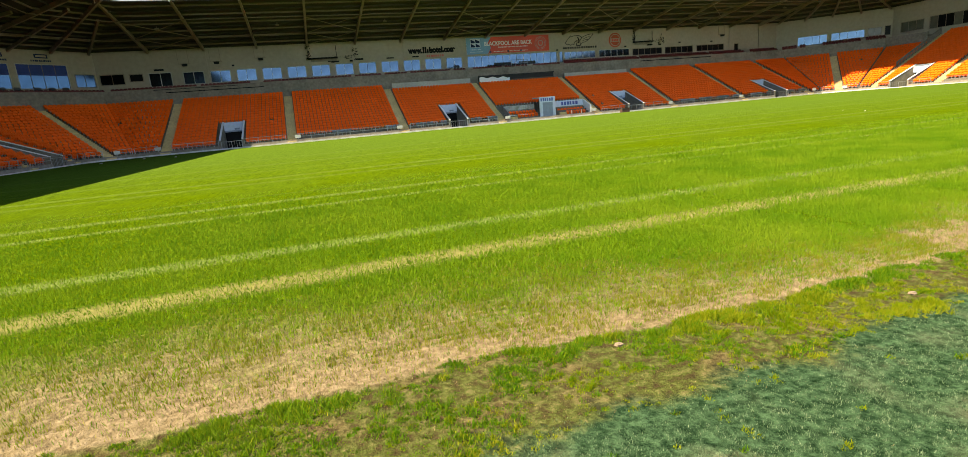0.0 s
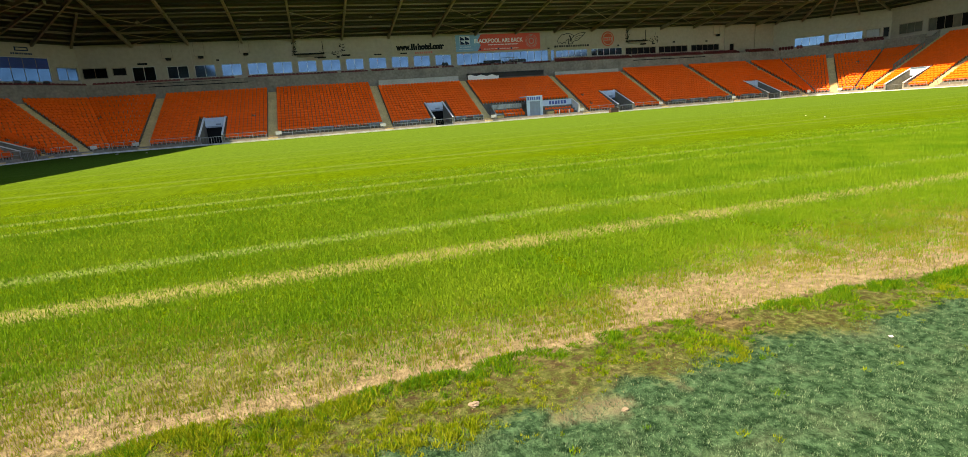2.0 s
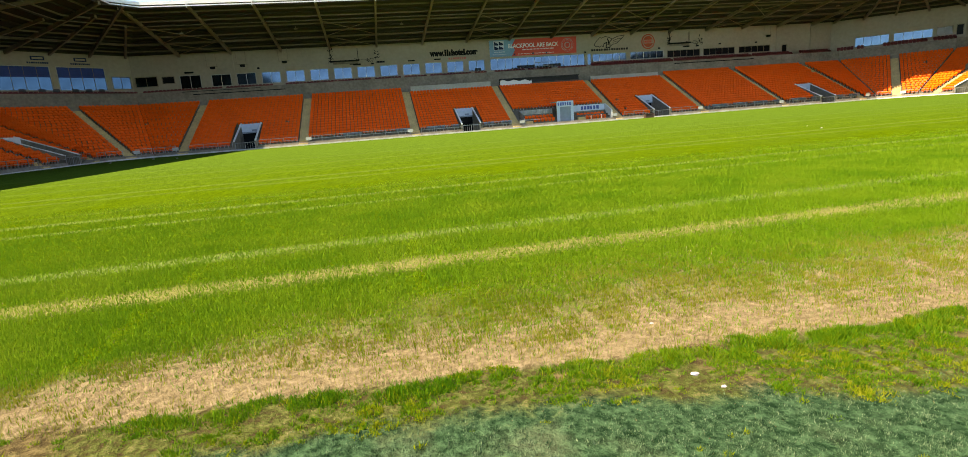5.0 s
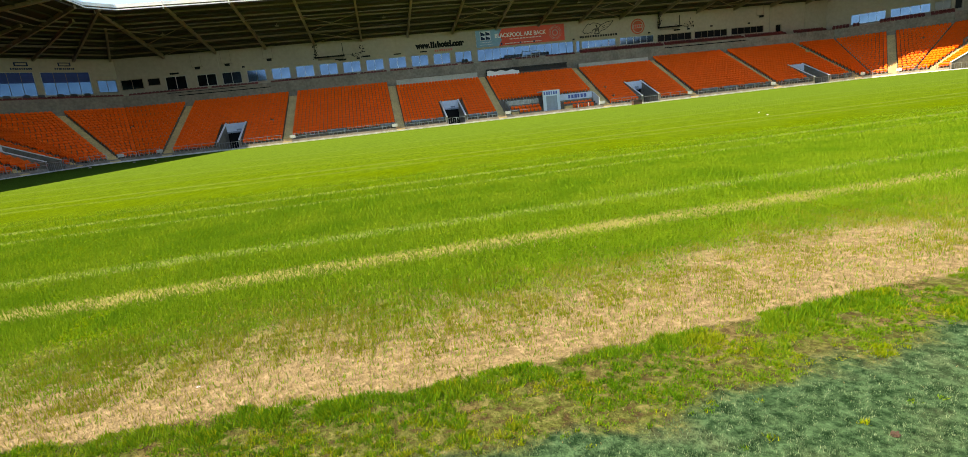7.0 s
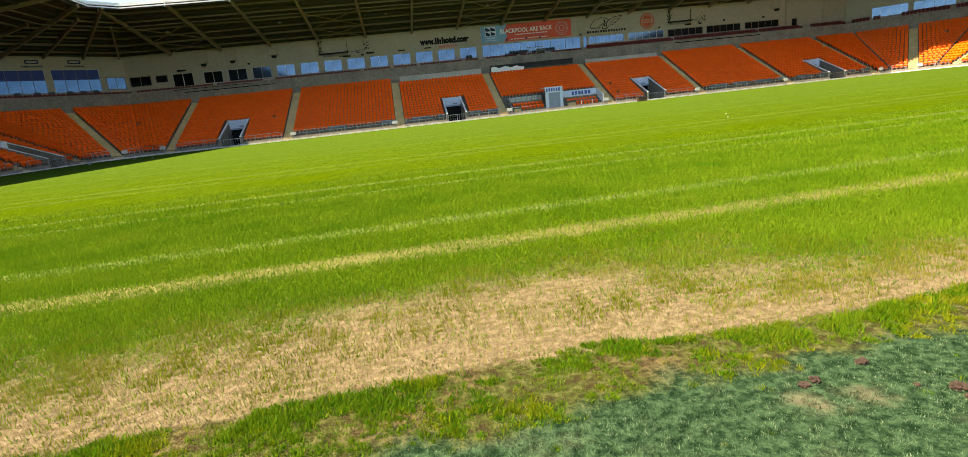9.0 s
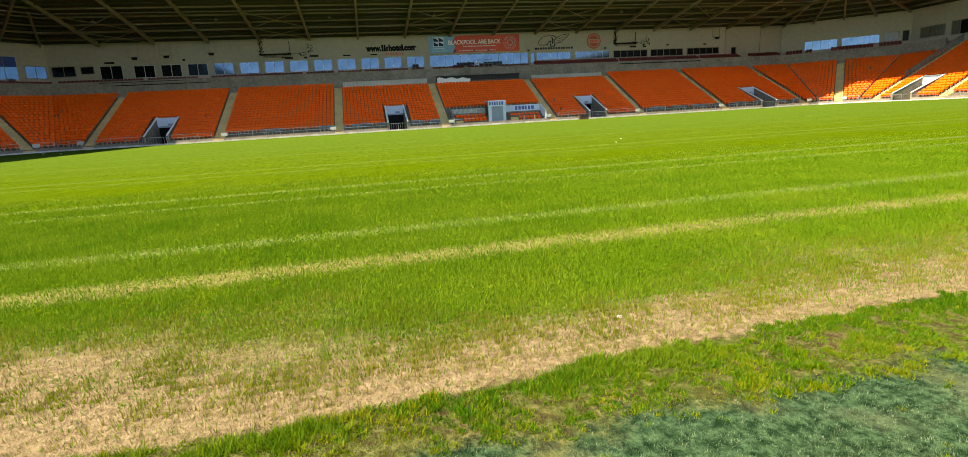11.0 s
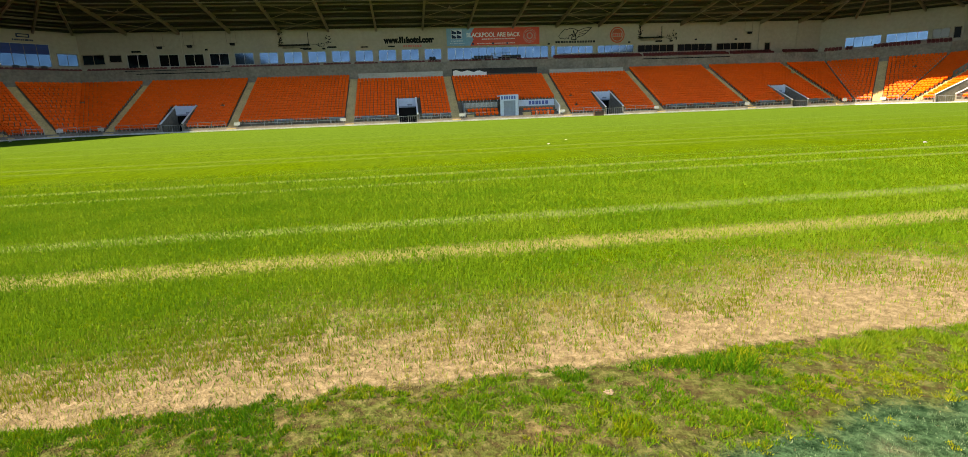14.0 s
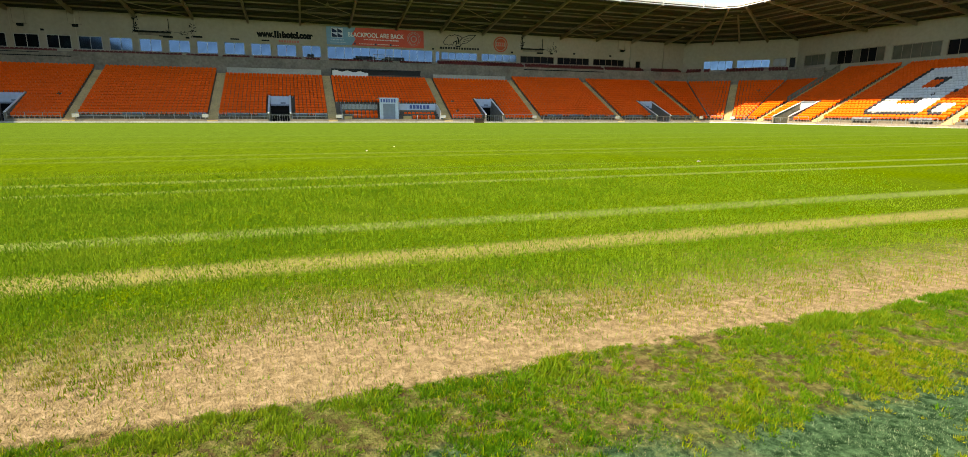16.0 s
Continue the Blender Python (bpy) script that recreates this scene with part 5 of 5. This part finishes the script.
hh = (0.016 + 0.020 * rng.random(k)) * (0.8 + 0.5 * patch) * (1 + 0.25 * far)
blade_mesh("pitch_grass", x, y, hh, 0.0046 + 0.009 * far + 0.003 * rng.random(k), 0.15 + 0.45 * rng.random(k), M_BLADE, "thin sown pitch grass, sunlit green", "grass")

# straw: dead stalks lying about the margin and between the rows
n = 620000
y = 3.3 / (1 - rng.random(n) * (1 - 3.3 / 8.4))
x = -16 + 28 * rng.random(n) + (rng.random(n) * 2 - 1) * (1.1 * y + 3) * 0.75
q, ds = wear(x, y)
keep = np.interp(q, (0.0, 0.8, 1.4, 1.9, 2.4), (0.45, 0.6, 0.8, 0.45, 0.05))
for ly, lw, la in LINES[:2]:
    keep = np.maximum(keep, (la - 0.25) * np.exp(-((y - ly) / lw) ** 2) * field(x, y, 1.5, 77))
ok = (rng.random(n) < keep) & (ds > -0.05 + 0.1 * rng.random(n))
x, y = x[ok], y[ok]
k = len(x)
blade_mesh("dead_straw", x, y, 0.012 + 0.024 * rng.random(k), 0.003 + 0.003 * rng.random(k), 0.6 + 0.38 * rng.random(k), M_STRAW, "dry straw-coloured dead grass along the pitch edge", "straw")

# half-dead olive shoots standing in sown rows through the straw
n = 900000
y = 3.3 / (1 - rng.random(n) * (1 - 3.3 / 7.5))
x = -16 + 28 * rng.random(n) + (rng.random(n) * 2 - 1) * (1.1 * y + 3) * 0.75
row = rng.random(n)
x = np.where(row < 0.35, np.round(x / 0.085) * 0.085 + rng.normal(0, 0.014, n), x)
y = np.where(row > 0.6, np.round(y / 0.085) * 0.085 + rng.normal(0, 0.010, n), y)
q, ds = wear(x, y)
keep = np.interp(q, (0.1, 0.6, 1.1, 1.7, 2.5), (0.10, 0.45, 1.0, 0.9, 0.0)) * (0.4 + 1.1 * fbm(x, y, 1.1, 71)) * np.clip((field(x, y, 8.0, 72) - 0.25) * 2.4, 0.05, 1.2) * bald(x, y)
ok = (rng.random(n) < keep) & (ds > 0.0)
x, y = x[ok], y[ok]
k = len(x)
blade_mesh("thin_grass", x, y, 0.018 + 0.026 * rng.random(k), 0.0035 + 0.002 * rng.random(k), 0.1 + 0.4 * rng.random(k), M_OLIVE, "thin half-dead olive grass shoots in rows", "grass")

# verge: tussocks of leaning blades, taller along the straw edge, with bare soil between them
SOIL_SPOTS = ((-11.96, 3.50), (-8.1, 3.52), (-5.93, 3.39), (-2.5, 2.75), (-2.59, 3.38), (-3.16, 2.66), (-0.11, 3.46), (7.84, 3.55), (8.23, 3.32), (7.21, 3.22), (7.86, 3.08), (8.07, 3.61), (8.29, 3.47), (8.87, 3.47), (-9.96, 3.5), (-12.24, 3.39), (1.1, 3.35), (0.75, 3.15))
n = 90000
x, y = scatter(n, 2.15, 4.05, -16, 16)
S, T = edges(x)
lump_n, small = fbm(x, y, 1.9, 14), field(x, y, 5.0, 15)
rise = np.exp(-((S - 0.09 - y) / 0.12) ** 2) * np.clip((fbm(x, x * 0 + 1.0, 1.1, 47) - 0.24) * 4.0, 0.0, 1.2)
dens = np.interp(x, (-13, -11, -9.5, -8.5, -7.5, -6.5, -5, -3, -1, 0.5, 1.5, 2.8, 4, 6, 8, 10, 13), (0.7, 0.75, 0.7, 0.42, 0.45, 0.7, 0.82, 0.82, 0.82, 0.7, 0.5, 0.7, 1.05, 1.05, 0.85, 1.0, 1.0))
inner = np.clip((y - T + (lump_n - 0.5) * 0.35) / 0.14 + 0.5, 0, 1)
prob = np.clip((0.55 * lump_n + 0.45 * small - 0.76 + 0.72 * dens) * 3.2, 0, 1) * inner + 0.9 * rise
for px, py in SOIL_SPOTS:
    prob = prob * (1 - 0.95 * np.exp(-(((x - px) / 0.24) ** 2 + ((y - py) / 0.10) ** 2)))
prob = np.maximum(prob, 0.010 + 0.10 * np.clip((x - 4.5) / 3, 0, 1) * (small > 0.45))
knot = 0.6 * field(x, y, 8.0, 19) + 0.4 * field(x, y, 17.0, 20)
prob = prob * np.clip((knot - 0.28) * 3.2, 0.06, 1.1)
ok = (rng.random(n) < prob) & (y < S + 0.05 * (small - 0.4)) & (y > T - 0.8)
x, y, rise, lump_n, T, knot = x[ok], y[ok], rise[ok], lump_n[ok], T[ok], knot[ok]
extra = np.array(((-9.83, 2.35), (-9.8, 2.38), (-9.55, 2.76), (-7.29, 2.72), (-6.31, 2.67), (-2.33, 2.27), (-2.30, 2.30), (-2.06, 2.41), (2.13, 2.59), (1.03, 2.87), (2.16, 2.8), (2.3, 2.85), (2.45, 2.9)))
m = len(x)
size = (0.014 + 0.018 * rng.random(m)) * (0.7 + 0.6 * lump_n) + 0.014 * rise
tall = (0.010 + 0.016 * rng.random(m)) * (0.5 + 1.0 * lump_n) * (0.35 + 1.5 * knot) + 0.032 * rise * (0.3 + 0.7 * rng.random(m))
yellow = np.clip((fbm(x, y, 2.2, 83) - 0.5) * 2.6 + np.interp(x, (-13, -11.5, -10, -8, -6, -3, -1, 2, 5, 9, 12), (0.1, 0.4, 0.6, 0.4, 0.28, 0.3, 0.08, 0.22, 0.08, 0.15, 0.2)) - 0.4 * rise + 0.4 * (y < T), 0.03, 0.97)
x, y = np.append(x, extra[:, 0]), np.append(y, extra[:, 1])
size, tall, yellow = np.append(size, np.full(len(extra), 0.03)), np.append(tall, np.full(len(extra), 0.03)), np.append(yellow, np.full(len(extra), 0.9))
count = 28
ang, rad = rng.random((len(x), count)) * 6.2832, np.sqrt(rng.random((len(x), count)))
bx = (x[:, None] + np.cos(ang) * rad * size[:, None] * 1.15).ravel()
by = (y[:, None] + np.sin(ang) * rad * size[:, None]).ravel()
hh = (tall[:, None] * (1.15 - 0.55 * rad) * (0.55 + 0.75 * rng.random(rad.shape))).ravel()
dry = (np.repeat((rng.random(len(x)) < yellow)[:, None], count, 1) ^ (rng.random(rad.shape) < 0.12)).ravel()
k = len(bx)
wide, lean = 0.0042 + 0.0040 * rng.random(k), (0.15 + 0.55 * rad.ravel() + 0.25 * rng.random(k))
for sel, name, mat, lab in ((~dry, "verge_grass", M_WEED, "ragged green grass tussocks on bare soil"), (dry, "yellowed_grass", M_WEED_DRY, "yellowed grass tufts on the dry verge")):
    blade_mesh(name, bx[sel], by[sel], hh[sel], wide[sel], lean[sel], mat, lab, "grass")

# dry bits, dead leaves and crumbs over the bare soil
n = 330000
x, y = scatter(n, 2.0, 3.95, -16, 17)
S, T = edges(x)
bit = fbm(x, y, 3.0, 91)
ok = (y < S + 0.05) & (rng.random(n) < np.clip((y - T + 0.12) * 3, 0.01, 1) * (0.3 + bit))
x, y = x[ok], y[ok]
k = len(x)
blade_mesh("dry_debris", x, y, 0.005 + 0.012 * rng.random(k), 0.002 + 0.004 * rng.random(k), 0.75 + 0.22 * rng.random(k), M_DEBRIS, "dry leaf bits and crumbs scattered on bare soil", "debris")

# artificial strip: short matted pile
n = 1000000
x, y = scatter(n, 1.7, 3.3, -14.5, 15)
S, T = edges(x)
m1, m2 = fbm(x, y, 2.2, 51), field(x, y, 22, 52)
edge = T - y + (m1 - 0.5) * 0.40
ok = (edge > -0.08) & (rng.random(n) < np.clip(edge * 2.5 + 0.3, 0, 1)) & (rng.random(n) < np.clip((m2 - 0.12) * 1.9, 0.08, 1))
x, y, m2 = x[ok], y[ok], m2[ok]
k = len(x)
blade_mesh("artificial_grass", x, y, 0.005 + 0.010 * rng.random(k) * (0.4 + m2), 0.0034 + 0.004 * rng.random(k), 0.2 + 0.6 * rng.random(k), M_PILE, "matted blue-green artificial grass strip", "artificial grass")
